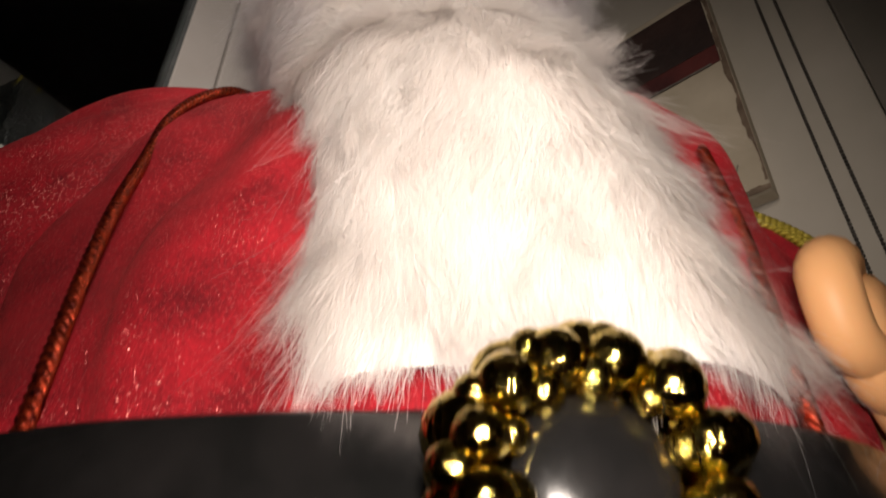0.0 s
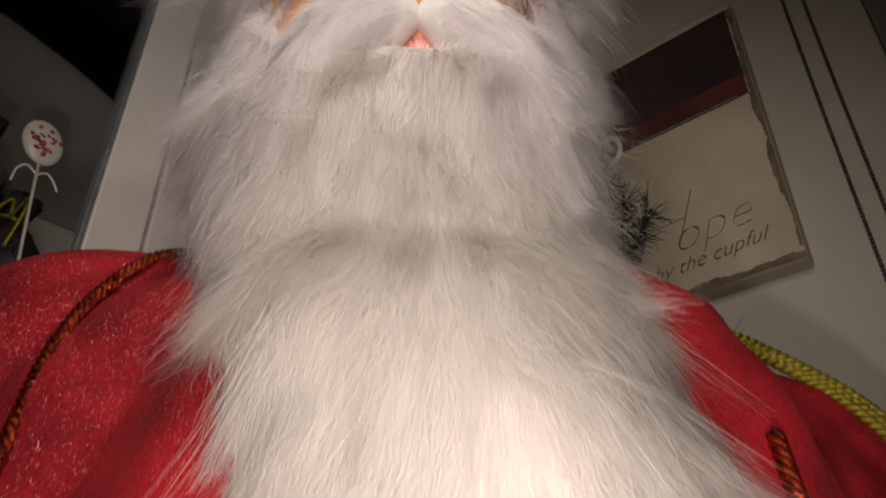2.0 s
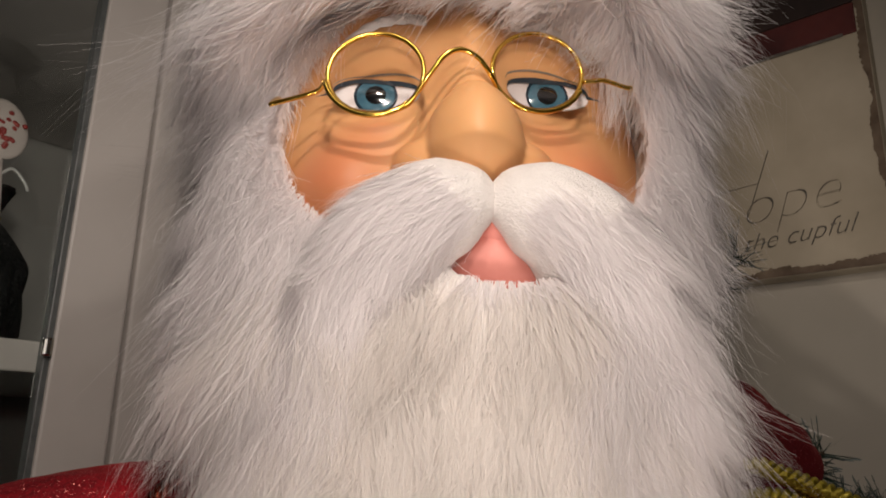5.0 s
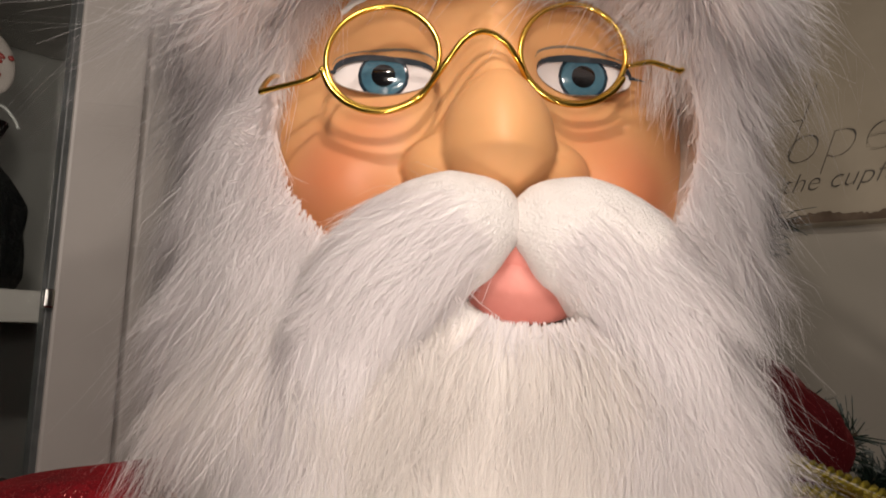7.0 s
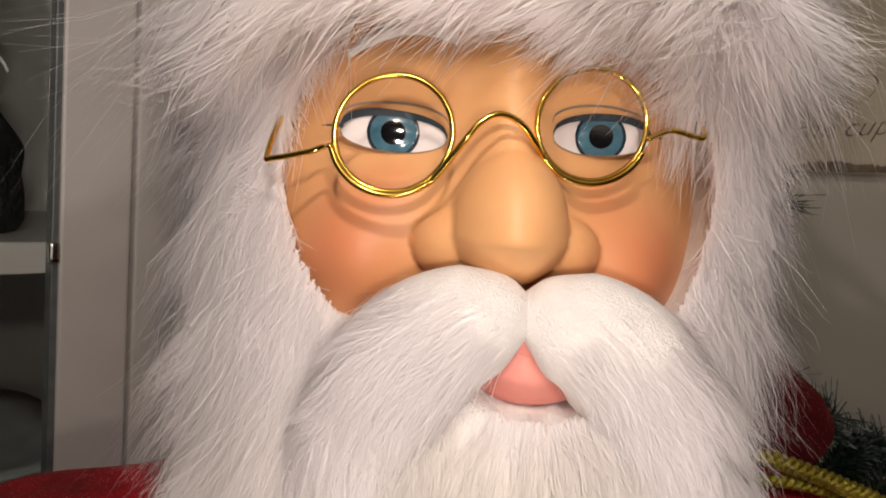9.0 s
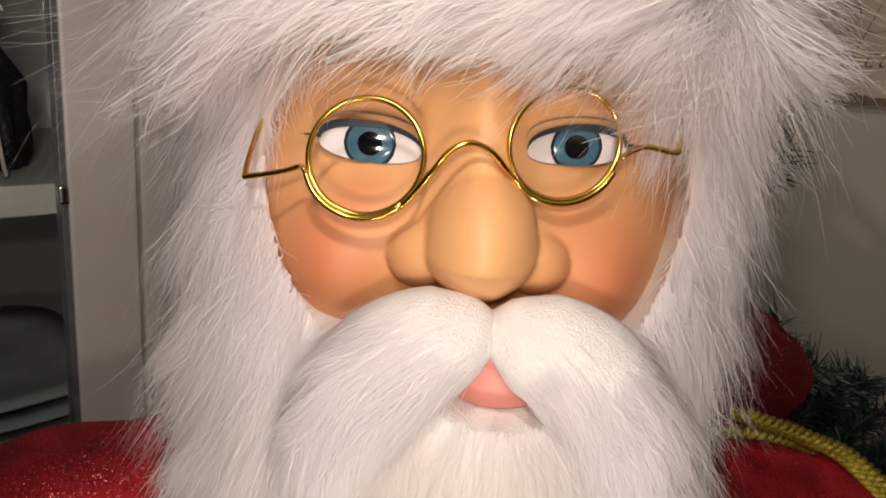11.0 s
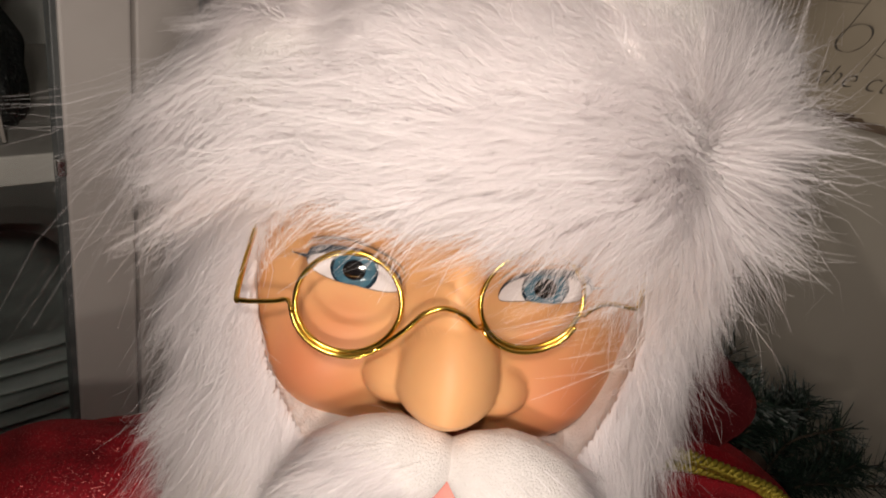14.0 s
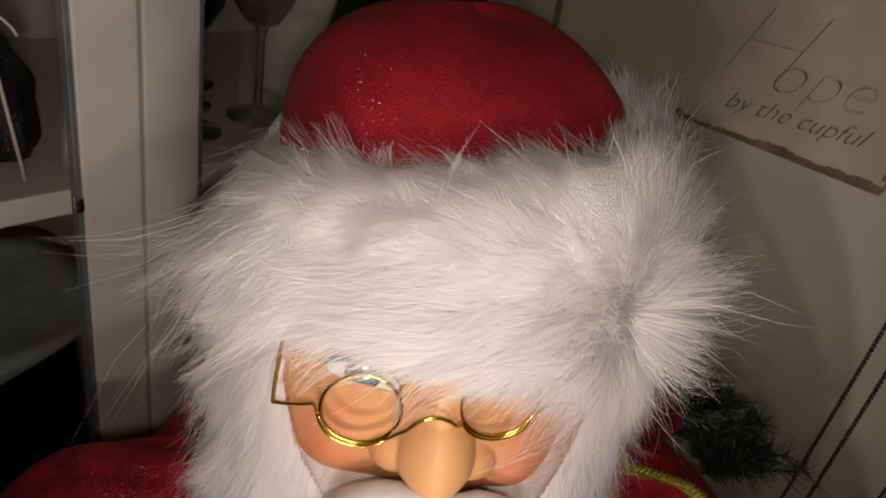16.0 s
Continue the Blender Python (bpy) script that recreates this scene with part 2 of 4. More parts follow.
def fur(build, roots, normals, flow, length, width=0.0004, lift=0.3, sag=0.2, wild=0.12, clumps=500, grip=0.6, mat=0, steps=4, curl=0.0):
    """Tapered strands that leave the roots along the flow, sag, and gather in locks."""
    n = len(roots)
    length = np.broadcast_to(length, (n,)) * rng.uniform(0.65, 1.15, n)
    x, y, z = roots.T
    waver = np.stack([np.sin(61 * x + 37 * z) + np.sin(140 * z - 95 * x + 1), np.sin(83 * z + 50 * x + 2), np.sin(73 * x - 45 * z + 4) + np.sin(150 * x + 60 * z)], 1)
    flow = unit(flow + rng.normal(0, wild, (n, 3)) + 0.13 * waver)
    sway = rng.normal(0, 1.5 * wild, (n, 3))
    s = np.linspace(0, 1, steps)[None, :, None]
    lift = np.broadcast_to(lift, (n,)) * rng.uniform(0.6, 1.4, n)

    def curve(i):
        return roots[i][:, None] + length[i][:, None, None] * (flow[i][:, None] * s + normals[i][:, None] * lift[i][:, None, None] * (s - 0.45 * s ** 2)
                                                               + sway[i][:, None] * s ** 2 + np.array([0, 0, -1.0]) * sag * s ** 2)

    p = curve(np.arange(n))
    if curl:
        turn = s * (2 * np.pi * rng.uniform(0.7, 1.3, n)[:, None, None]) + rng.uniform(0, 6.28, n)[:, None, None]
        across = unit(np.cross(flow, normals))[:, None]
        p = p + length[:, None, None] * curl * s * (np.sin(turn) * across + 0.5 * np.cos(turn) * normals[:, None])
    if clumps:
        from mathutils import kdtree
        guide = rng.choice(n, min(clumps, n), replace=False)
        tree = kdtree.KDTree(len(guide))
        for k, g in enumerate(guide):
            tree.insert(roots[g], k)
        tree.balance()
        near = guide[[tree.find(r)[1] for r in roots]]
        hold = grip * rng.uniform(0.3, 1.2, n)[:, None, None] * s ** 1.3
        p = p + (p[near] - p) * np.clip(hold, 0, 0.92)
    d = unit(np.gradient(p, axis=1))
    side = unit(np.cross(d, unit(normals[:, None] + rng.normal(0, 0.25, (n, 1, 3)))))
    w = width * rng.uniform(0.6, 1.4, n)[:, None, None] * (1.0 - 0.85 * s ** 1.5)
    pts = np.stack([p - side * w, p + side * w], 2).reshape(-1, 3)
    base = (np.arange(n) * steps * 2)[:, None]
    k = np.arange(steps - 1)[None] * 2
    q = base + k
    build.add(pts, np.stack([q, q + 1, q + 3, q + 2], -1).reshape(-1, 4), mat)


def scatter(grid, count, keep=None):
    """Random points with normals on an n x m grid of points."""
    a, b, c, d = grid[:-1, :-1], grid[:-1, 1:], grid[1:, 1:], grid[1:, :-1]
    nrm = np.cross(c - a, d - b)
    area = np.linalg.norm(nrm, axis=-1)
    mid = (a + b + c + d) / 4
    weight = area if keep is None else area * keep(mid)
    pick = rng.choice(area.size, count, p=(weight / weight.sum()).ravel())
    x, y = rng.random((count, 1)), rng.random((count, 1))
    a, b, c, d = (k.reshape(-1, 3)[pick] for k in (a, b, c, d))
    return (a * (1 - x) + b * x) * (1 - y) + (d * (1 - x) + c * x) * y, unit(nrm.reshape(-1, 3)[pick])


# ---- the doll's head: u to its left cheek's side, w up, v out of the face ----
HEAD = np.array([0.012, 0.290, 1.375])
YAW = radians(8)
EX, EV = np.array([math.cos(YAW), math.sin(YAW), 0]), np.array([math.sin(YAW), -math.cos(YAW), 0])


def relief(u, w):
    """How far the face stands out at (u, w)."""
    u, w = np.asarray(u, float), np.asarray(w, float)
    a = np.abs(u)
    b = np.abs(u - 0.004)
    v = -0.08 + 0.082 * np.sqrt(np.maximum(0.0, 1 - (u / 0.094) ** 2 - ((w + 0.01) / 0.118) ** 2))
    v = v - 0.008 * np.exp(-((a - 0.037) / 0.022) ** 2 - ((w - 0.005) / 0.014) ** 2)
    v = v + 0.020 * np.exp(-((a - 0.054) / 0.026) ** 2 - ((w + 0.043) / 0.026) ** 2)
    v = v + 0.005 * np.exp(-((w - 0.026) / 0.012) ** 2) * np.exp(-(u / 0.055) ** 4)
    v = v + 0.0015 * np.exp(-((a - 0.036) / 0.02) ** 2 - ((w + 0.0125 - 0.25 * (a - 0.036) ** 2 / 0.02) / 0.0035) ** 2)
    k = np.clip((0.022 - w) / 0.05, 0, 1)
    ridge = v + (0.009 + 0.026 * k) * np.exp(-(b / (0.0115 + 0.0075 * k)) ** 2.2) * np.clip((w + 0.050) / 0.02, 0, 1)
    stack = [v, ridge]
    for c, cw, cv, r, rw, rv in ((0.0, -0.0235, 0.010, 0.0190, 0.0220, 0.0260), (0.0200, -0.0325, 0.001, 0.0118, 0.0112, 0.0165)):
        inside = np.maximum(0.0, 1 - ((b - c) / r) ** 2 - ((w - cw) / rw) ** 2)
        stack.append(np.where(inside > 0, cv + rv * np.sqrt(inside), -0.2))
    stack = np.array(stack)
    top = stack.max(0)
    return top + 0.0055 * np.log(np.exp((stack - top) / 0.0055).sum(0)) - 0.0038


def face_point(u, w, out=0.0):
    return HEAD + EX * u + EV * (float(relief(u, w)) + out) + np.array([0, 0, w])


def face_points(u, w, out=0.0):
    v = relief(u, w) + out
    return HEAD + EX * np.asarray(u)[..., None] + EV * v[..., None] + np.array([0, 0, 1.0]) * np.asarray(w)[..., None]


SKIN = skin_material()
WHITE_FUR = fur_material("white_synthetic_fur", (0.82, 0.79, 0.795), (0.96, 0.93, 0.935), 0.5)
BEARD_FUR = fur_material("ivory_beard_fibre", (0.82, 0.785, 0.76), (0.95, 0.915, 0.89), 0.5)
FLEECE = plain("fur_backing", (0.78, 0.74, 0.72), (0.86, 0.82, 0.80), 0.9, 120.0, relief=0.6, depth=0.002)
EYE_WHITE = plain("eye_white_paint", (0.74, 0.68, 0.67), (0.80, 0.74, 0.73), 0.22, 60.0, relief=0)
IRIS = plain("blue_eye_paint", (0.045, 0.115, 0.165), (0.065, 0.155, 0.21), 0.15, 300.0, relief=0, coat=0.5)
IRIS_RING = plain("dark_blue_eye_paint", (0.012, 0.022, 0.035), (0.02, 0.035, 0.05), 0.15, 90.0, relief=0, coat=0.5)
PUPIL = plain("black_eye_paint", (0.004, 0.004, 0.005), (0.007, 0.007, 0.008), 0.08, 90.0, relief=0, coat=1.0)
LINER = plain("eye_liner_paint", (0.02, 0.03, 0.042), (0.035, 0.05, 0.065), 0.5, 90.0, relief=0)
CREASE = plain("grey_brow_paint", (0.22, 0.18, 0.14), (0.27, 0.21, 0.16), 0.5, 90.0, relief=0)
LIPS = plain("pink_lip_paint", (0.70, 0.25, 0.21), (0.77, 0.30, 0.25), 0.55, 60.0, relief=0.1)
SATIN = plain("white_satin", (0.74, 0.71, 0.70), (0.82, 0.79, 0.78), 0.3, 300.0, relief=0.4, depth=0.0006)
VELVET = velvet("red_velvet", (0.13, 0.003, 0.007), (0.42, 0.010, 0.020), 0.03)
HAT_VELVET = velvet("red_hat_velvet", (0.13, 0.003, 0.007), (0.32, 0.008, 0.016), 0.012)
GOLD = plain("polished_gold_wire", (0.72, 0.46, 0.07), (0.86, 0.58, 0.12), 0.16, 80.0, metal=1.0, relief=0.05, depth=0.0003)
BUCKLE_GOLD = plain("gold_plated_plastic", (0.42, 0.31, 0.06), (0.78, 0.60, 0.18), 0.07, 40.0, metal=1.0, relief=0.6, depth=0.0016)
BRAID_GOLD = plain("gold_thread", (0.26, 0.20, 0.02), (0.52, 0.42, 0.05), 0.4, 700.0, metal=0.55, relief=0.5, depth=0.0005)
CORD_RED = plain("dark_red_metallic_thread", (0.06, 0.004, 0.004), (0.50, 0.06, 0.02), 0.2, 350.0, metal=0.85, relief=0.5, depth=0.0005)
VINYL = plain("black_vinyl", (0.006, 0.006, 0.006), (0.012, 0.011, 0.011), 0.24, 30.0, relief=0.12, depth=0.0006, coat=0.4)
WALL_PAINT = plain("cream_wall_paint", (0.43, 0.395, 0.33), (0.49, 0.45, 0.385), 0.7, 6.0, relief=0.12, depth=0.0008)
CABINET_PAINT = plain("white_cabinet_lacquer", (0.58, 0.54, 0.51), (0.64, 0.60, 0.57), 0.4, 9.0, relief=0.05, depth=0.0005)
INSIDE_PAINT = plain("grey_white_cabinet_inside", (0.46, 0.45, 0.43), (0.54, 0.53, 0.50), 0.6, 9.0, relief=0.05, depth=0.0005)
SEAL = plain("grey_glazing_seal", (0.10, 0.11, 0.11), (0.16, 0.17, 0.17), 0.35, 50.0, relief=0.05)
CHROME = plain("polished_chrome", (0.62, 0.62, 0.60), (0.72, 0.72, 0.70), 0.2, 90.0, metal=1.0, relief=0.1, depth=0.0004)
FLOOR_WOOD = plain("brown_floor_boards", (0.12, 0.07, 0.04), (0.22, 0.13, 0.07), 0.45, 5.0)
CEILING_PAINT = plain("white_ceiling_paint", (0.6, 0.6, 0.58), (0.68, 0.67, 0.65), 0.8, 6.0)
PANE = glass_material("window_glass")
CLEAR = glass_material("clear_glass", (0.86, 0.89, 0.88))
PORCELAIN = plain("white_porcelain", (0.62, 0.62, 0.60), (0.70, 0.70, 0.68), 0.15, 20.0, relief=0)
STONEWARE = plain("grey_stoneware", (0.30, 0.33, 0.32), (0.40, 0.43, 0.42), 0.3, 40.0, relief=0.05)
DARK_GREEN = plain("dark_green_needles", (0.006, 0.014, 0.010), (0.02, 0.045, 0.028), 0.55, 200.0, relief=0)
FROST = plain("frosted_needle_tips", (0.07, 0.09, 0.085), (0.15, 0.17, 0.16), 0.6, 200.0, relief=0)
TWIG = plain("brown_wire_stem", (0.03, 0.02, 0.012), (0.06, 0.04, 0.02), 0.7, 200.0)
CANVAS = plain("aged_cream_canvas", (0.40, 0.34, 0.25), (0.54, 0.47, 0.36), 0.75, 9.0, relief=0.3, depth=0.0006)
CANVAS_EDGE = plain("brown_stained_canvas_edge", (0.09, 0.06, 0.04), (0.22, 0.16, 0.11), 0.8, 30.0)
PRINT_RED = plain("dark_red_print", (0.05, 0.010, 0.010), (0.14, 0.025, 0.02), 0.7, 10.0)
PRINT_BROWN = plain("dark_brown_print", (0.022, 0.012, 0.010), (0.05, 0.025, 0.02), 0.7, 14.0)
INK = plain("grey_brown_ink", (0.09, 0.08, 0.07), (0.17, 0.15, 0.125), 0.7, 120.0, relief=0)
BEAD = plain("dark_bead_chain", (0.03, 0.026, 0.022), (0.08, 0.07, 0.06), 0.35, 100.0, metal=0.3)
SUGAR = plain("white_sugar_lolly", (0.60, 0.52, 0.48), (0.70, 0.62, 0.58), 0.3, 40.0)
SUGAR_RED = plain("red_sugar", (0.30, 0.03, 0.03), (0.42, 0.07, 0.06), 0.3, 90.0)
DARK_WRAP = plain("black_foil_wrap", (0.008, 0.009, 0.010), (0.02, 0.022, 0.022), 0.3, 30.0, relief=0.8, depth=0.004)
# sack cloth: its red is lowered to stand in for shade
SACK = velvet("shade_darkened_sack_cloth", (0.05, 0.002, 0.004), (0.10, 0.004, 0.007), 0.01)
GREY_DOOR = plain("grey_brown_door_paint", (0.16, 0.145, 0.12), (0.20, 0.18, 0.15), 0.55, 5.0)

# ---- room: two walls that meet in the corner behind the doll ----
CORNER = np.array([0.027, 0.953])
ALONG_CABINET = np.array([-0.6, -0.8])
ALONG_SIGN = np.array([0.8, -0.6])
A_CAB = math.degrees(math.atan2(0.8, 0.6))
A_SIGN = math.degrees(math.atan2(-0.6, 0.8))


def on_cabinet(s, z, deep=0.0):
    """Place s metres along the cabinet's front from the doors' meeting line's hinge side, deep metres behind it."""
    return Vector((-0.30 + 0.6 * s - 0.8 * deep, 0.517 + 0.8 * s + 0.6 * deep, z))


def on_wall(u, z, out=0.0):
    """Place u metres along the sign's wall away from its right edge, out metres in front of it."""
    return Vector((0.39 - 0.8 * u - 0.6 * out, 0.68 + 0.6 * u - 0.8 * out, z))


def cab_pose(s, z, deep=0.0):
    return Matrix.Translation(on_cabinet(s, z, deep)) @ Matrix.Rotation(radians(A_CAB), 4, "Z")


def wall_pose(u, z, out=0.0):
    return Matrix.Translation(on_wall(u, z, out)) @ Matrix.Rotation(radians(A_SIGN), 4, "Z")


def structure(name, m, size, mat, label):
    b = Build()
    slab(b, m, size, 0.003)
    return tagged(part(name, b, mat), label=label, kind="structure")


structure("wall_east", wall_pose(0.19, 1.25, -0.05), (0.64, 0.10, 2.5), WALL_PAINT, "cream painted wall with a hanging canvas")
structure("wall_north", cab_pose(-0.6, 1.25, 0.47), (2.9, 0.10, 2.5), WALL_PAINT, "cream painted wall behind the glass cabinet")
structure("wall_south", wall_pose(0.19, 1.25, 2.6), (4.6, 0.10, 2.5), WALL_PAINT, "cream painted wall across the dark room")
structure("wall_west", cab_pose(-0.6, 1.25, -2.6), (4.6, 0.10, 2.5), WALL_PAINT, "cream painted side wall of the dark room")
structure("door_frame", wall_pose(-0.180, 1.05, -0.03), (0.098, 0.07, 2.1), GREY_DOOR, "grey painted door frame beside the wall")
structure("door_1", wall_pose(-0.655, 1.03, -0.06), (0.85, 0.04, 2.06), GREY_DOOR, "closed grey painted door in its frame")
structure("wall_over_door", wall_pose(-1.2, 2.3, -0.05), (2.14, 0.10, 0.4), WALL_PAINT, "cream painted wall above the door")
structure("wall_beside_door", wall_pose(-1.68, 1.05, -0.05), (1.18, 0.10, 2.1), WALL_PAINT, "cream painted wall beyond the door")
structure("floor", Matrix.Translation((0.0, -0.6, -0.05)), (7, 7, 0.10), FLOOR_WOOD, "brown wooden floor of the dark room")
structure("ceiling", Matrix.Translation((0.0, -0.6, 2.55)), (7, 7, 0.10), CEILING_PAINT, "white painted ceiling")

# ---- the doll: head, hair, beard and hand in one mesh ----


def hair_section(z):
    """Centre x and y, half width and front y of hair and beard at height z."""
    zs = [0.93, 0.96, 1.03, 1.10, 1.155, 1.18, 1.22, 1.28, 1.34, 1.40, 1.46]
    cols = ([0.062, 0.060, 0.055, 0.045, 0.028, 0.022, 0.011, 0.004, -0.001, 0.000, 0.004],
            [0.320, 0.320, 0.330, 0.335, 0.345, 0.350, 0.355, 0.360, 0.370, 0.385, 0.395],
            [0.104, 0.102, 0.092, 0.091, 0.094, 0.092, 0.093, 0.105, 0.116, 0.117, 0.109],
            [0.205, 0.200, 0.203, 0.213, 0.224, 0.238, 0.245, 0.252, 0.282, 0.300, 0.310])
    return [np.interp(z, zs, c) for c in cols]


def opening(p):
    """How far inside the bare face or the mouth a place lies; negative outside."""
    d = p - HEAD
    u, w = d @ EX, d[..., 2]
    cheeks = 1 - ((u - 0.002) / 0.083) ** 2 - (w / 0.082) ** 2 - np.clip((-0.060 - w) / 0.02, 0, 9)
    mouth = 0.7 * (1 - ((u - 0.014) / 0.022) ** 2 - ((w + 0.070) / 0.0145) ** 2)
    return np.where(p[..., 1] < 0.36, np.maximum(cheeks, mouth), -1.0)


def over_lips(p):
    """Whether a strand rooted here would hang over the mouth."""
    d = p - HEAD
    u, w = d @ EX, d[..., 2]
    return (np.abs(u - 0.014) < 0.024) & (w > -0.080) & (w < -0.030) & (p[..., 1] < 0.34)


def in_face(p):
    return opening(p) > 0.06


def make_doll():
    b = Build()
    # the vinyl face
    u, w = np.meshgrid(np.linspace(-0.0915, 0.0915, 190), np.linspace(0.07, -0.105, 190))
    b.add(*sheet(face_points(u, w)), 0)
    # painted eyes: white, iris, pupil, lids' lines
    for sign in (-1, 1):
        cu, cw = 0.0362 * sign, 0.0048 + 0.0018 * sign
        n = 44
        t = np.linspace(-1, 1, n)
        up = 0.0066 * np.sqrt(np.maximum(0, 1 - np.abs(t) ** 2.2)) + 0.0007 * t * sign
        low = -0.0058 * np.sqrt(np.maximum(0, 1 - np.abs(t) ** 2.0)) + 0.0007 * t * sign
        eu = cu + 0.0185 * t

        def patch(lo, hi, uu, out, mat, rows=9):
            k = np.linspace(0, 1, rows)[:, None]
            ww = cw + lo[None] * (1 - k) + hi[None] * k
            uu = np.broadcast_to(uu, ww.shape)
            dome = 0.0045 * (1 - ((uu - cu) / 0.022) ** 2 - ((ww - cw) / 0.0125) ** 2) + float(relief(cu, cw)) - relief(uu, ww)
            b.add(*sheet(face_points(uu, ww, out + np.maximum(dome, 0))), mat)

        patch(low, up, eu, 0.0004, 3)
        for r, du, out, mat in ((0.0092, 0.0, 0.0007, 5), (0.0080, 0.0, 0.0009, 4), (0.0043, 0.0005, 0.0011, 6)):
            tt = np.linspace(-1, 1, 36) * 0.999
            uu = du * sign * 0 + r * tt
            half = r * 0.97 * np.sqrt(1 - tt ** 2)
            hi = np.minimum(half + 0.0008, np.interp(uu, 0.0185 * t, up))
            lo = np.maximum(-half + 0.0008, np.interp(uu, 0.0185 * t, low))
            patch(lo, np.maximum(hi, lo + 1e-5), cu + uu, out, mat)
        thick = 0.0014 + 0.0015 * np.clip((t * sign + 1) / 2, 0, 1)
        patch(up - 0.0003, up + thick, eu, 0.0012, 7, 3)
        patch(low - 0.00035, low, eu, 0.0005, 8, 3)
        tail = np.linspace(0, 1, 12)
        patch(0.0015 + 0.0005 * tail, 0.0028 - 0.0012 * tail + 0.0005, cu + sign * (0.0175 + 0.008 * tail), 0.0006, 7, 3)
        patch(up + 0.0042, up + 0.0050, eu * 1.03 - cu * 0.03, 0.0004, 8, 3)
    # satin brows under the hat's fringe
    for sign in (-1, 1):
        k, q = np.meshgrid(np.linspace(-1, 1, 30), np.linspace(-1, 1, 7))
        bu = 0.002 + sign * 0.037 + 0.019 * k
        bw = 0.0415 - 0.007 * (k * sign + 0.25) ** 2 + 0.0042 * q * (1 - 0.6 * np.maximum(k * sign, 0) ** 2)
        b.add(*sheet(face_points(bu, bw, 0.0008 + 0.0022 * (1 - q ** 2) * (1 - 0.7 * k ** 2) + 0.0005 * np.sin(19 * k + 4 * q))), 12)
    # lips
    turn = np.stack([EX, EV, [0, 0, 1]], 1)
    for du, dw, r in ((0.014, -0.0700, (0.023, 0.011, 0.0135)), (0.014, -0.061, (0.014, 0.012, 0.010))):
        ball(b, HEAD + EX * du + EV * 0.012 + np.array([0, 0, dw]), r, 14, 9, turn)
    # the hair's and beard's backing
    zs = np.linspace(1.46, 0.955, 260)
    az = np.radians(np.linspace(-112, 112, 230))
    cx, cy, a, front = hair_section(zs)
    n = 2.5
    sx, sy = np.sin(az), np.cos(az)
    k = (np.abs(sx) ** n + np.abs(sy) ** n) ** (-1 / n)
    P = np.stack([cx[:, None] + a[:, None] * (sx * k)[None], cy[:, None] - (cy - front)[:, None] * (sy * k)[None], zs[:, None] + 0 * sx[None]], -1)
    P[..., 1] += 0.004 * np.sin(P[..., 0] * 55 + P[..., 2] * 18) * np.clip((1.2 - P[..., 2]) * 8, 0, 1)
    sunk = P.copy()
    sunk[..., 1] += 0.06 * np.clip((opening(P) + 0.03) / 0.14, 0, 1)
    b.add(*sheet(sunk), 1)
    # beard and side hair: strands
    def wisps(count, keep, length, lift, sag, wild, clumps, grip, width, mat, spread=0.25, curl=0.0, steps=4):
        roots, nrm = scatter(P, count, keep)
        flip = np.sign((nrm * (roots - np.array([0.03, 0.40, 0]))[:, :3] * np.array([1, 1, 0])).sum(1))
        nrm = nrm * flip[:, None]
        flow = np.array([0, 0, -1.0]) + spread * np.stack([(roots[:, 0] - np.interp(roots[:, 2], zs[::-1], cx[::-1])) / 0.1, 0 * nrm[:, 0], 0 * nrm[:, 0]], 1)
        flow = unit(flow - nrm * (flow * nrm).sum(1, keepdims=True))
        fur(b, roots, nrm, flow, length, width, lift, sag, wild, clumps, grip, mat, steps, curl)

    bare = lambda p: ~in_face(p) & ~over_lips(p)
    middle = lambda p: np.abs(p[..., 0] - np.interp(p[..., 2], zs[::-1], cx[::-1]))
    wisps(150000, lambda p: bare(p) & (p[..., 2] < 1.30) & (p[..., 2] > 0.978) & (p[..., 1] < 0.34), 0.040, 0.15, 0.05, 0.11, 1200, 0.7, 0.00016, 10, 0.0, 0.08, 4)
    wisps(9000, lambda p: bare(p) & (p[..., 2] < 1.29) & (p[..., 2] > 1.0) & (p[..., 1] < 0.33), 0.050, 0.18, 0.06, 0.14, 600, 0.8, 0.00016, 10, 0.02)
    wisps(76000, lambda p: bare(p) & (p[..., 2] > 1.22) & (middle(p) > 0.045), 0.046, 0.18, 0.12, 0.13, 700, 0.7, 0.00016, 2, 0.03, 0.13, 5)
    wisps(5000, lambda p: bare(p) & (middle(p) > 0.075) & (p[..., 2] > 1.20), 0.046, 0.22, 0.26, 0.16, 420, 0.85, 0.00018, 2, 0.03, 0.18, 6)
    wisps(4000, lambda p: (middle(p) > 0.066) & (p[..., 2] < 1.20) & (p[..., 2] > 0.96), 0.042, 0.16, 0.06, 0.15, 420, 0.8, 0.0002, 10, 0.03)
    rim = lambda p: (np.abs(opening(p)) < 0.11) & ~over_lips(p)
    wisps(16000, rim, 0.018, 0.25, 0.1, 0.2, 500, 0.5, 0.00016, 2, 0.1)
    # moustache: two lobes
    for sign in (-1, 1):
        c = smooth_path([(-0.002 * sign, 0.020, -0.050), (0.011 * sign, 0.025, -0.053), (0.029 * sign, 0.024, -0.062), (0.046 * sign, 0.022, -0.084), (0.053 * sign, 0.022, -0.112), (0.058 * sign, 0.022, -0.146), (0.064 * sign, 0.018, -0.182)], 40)
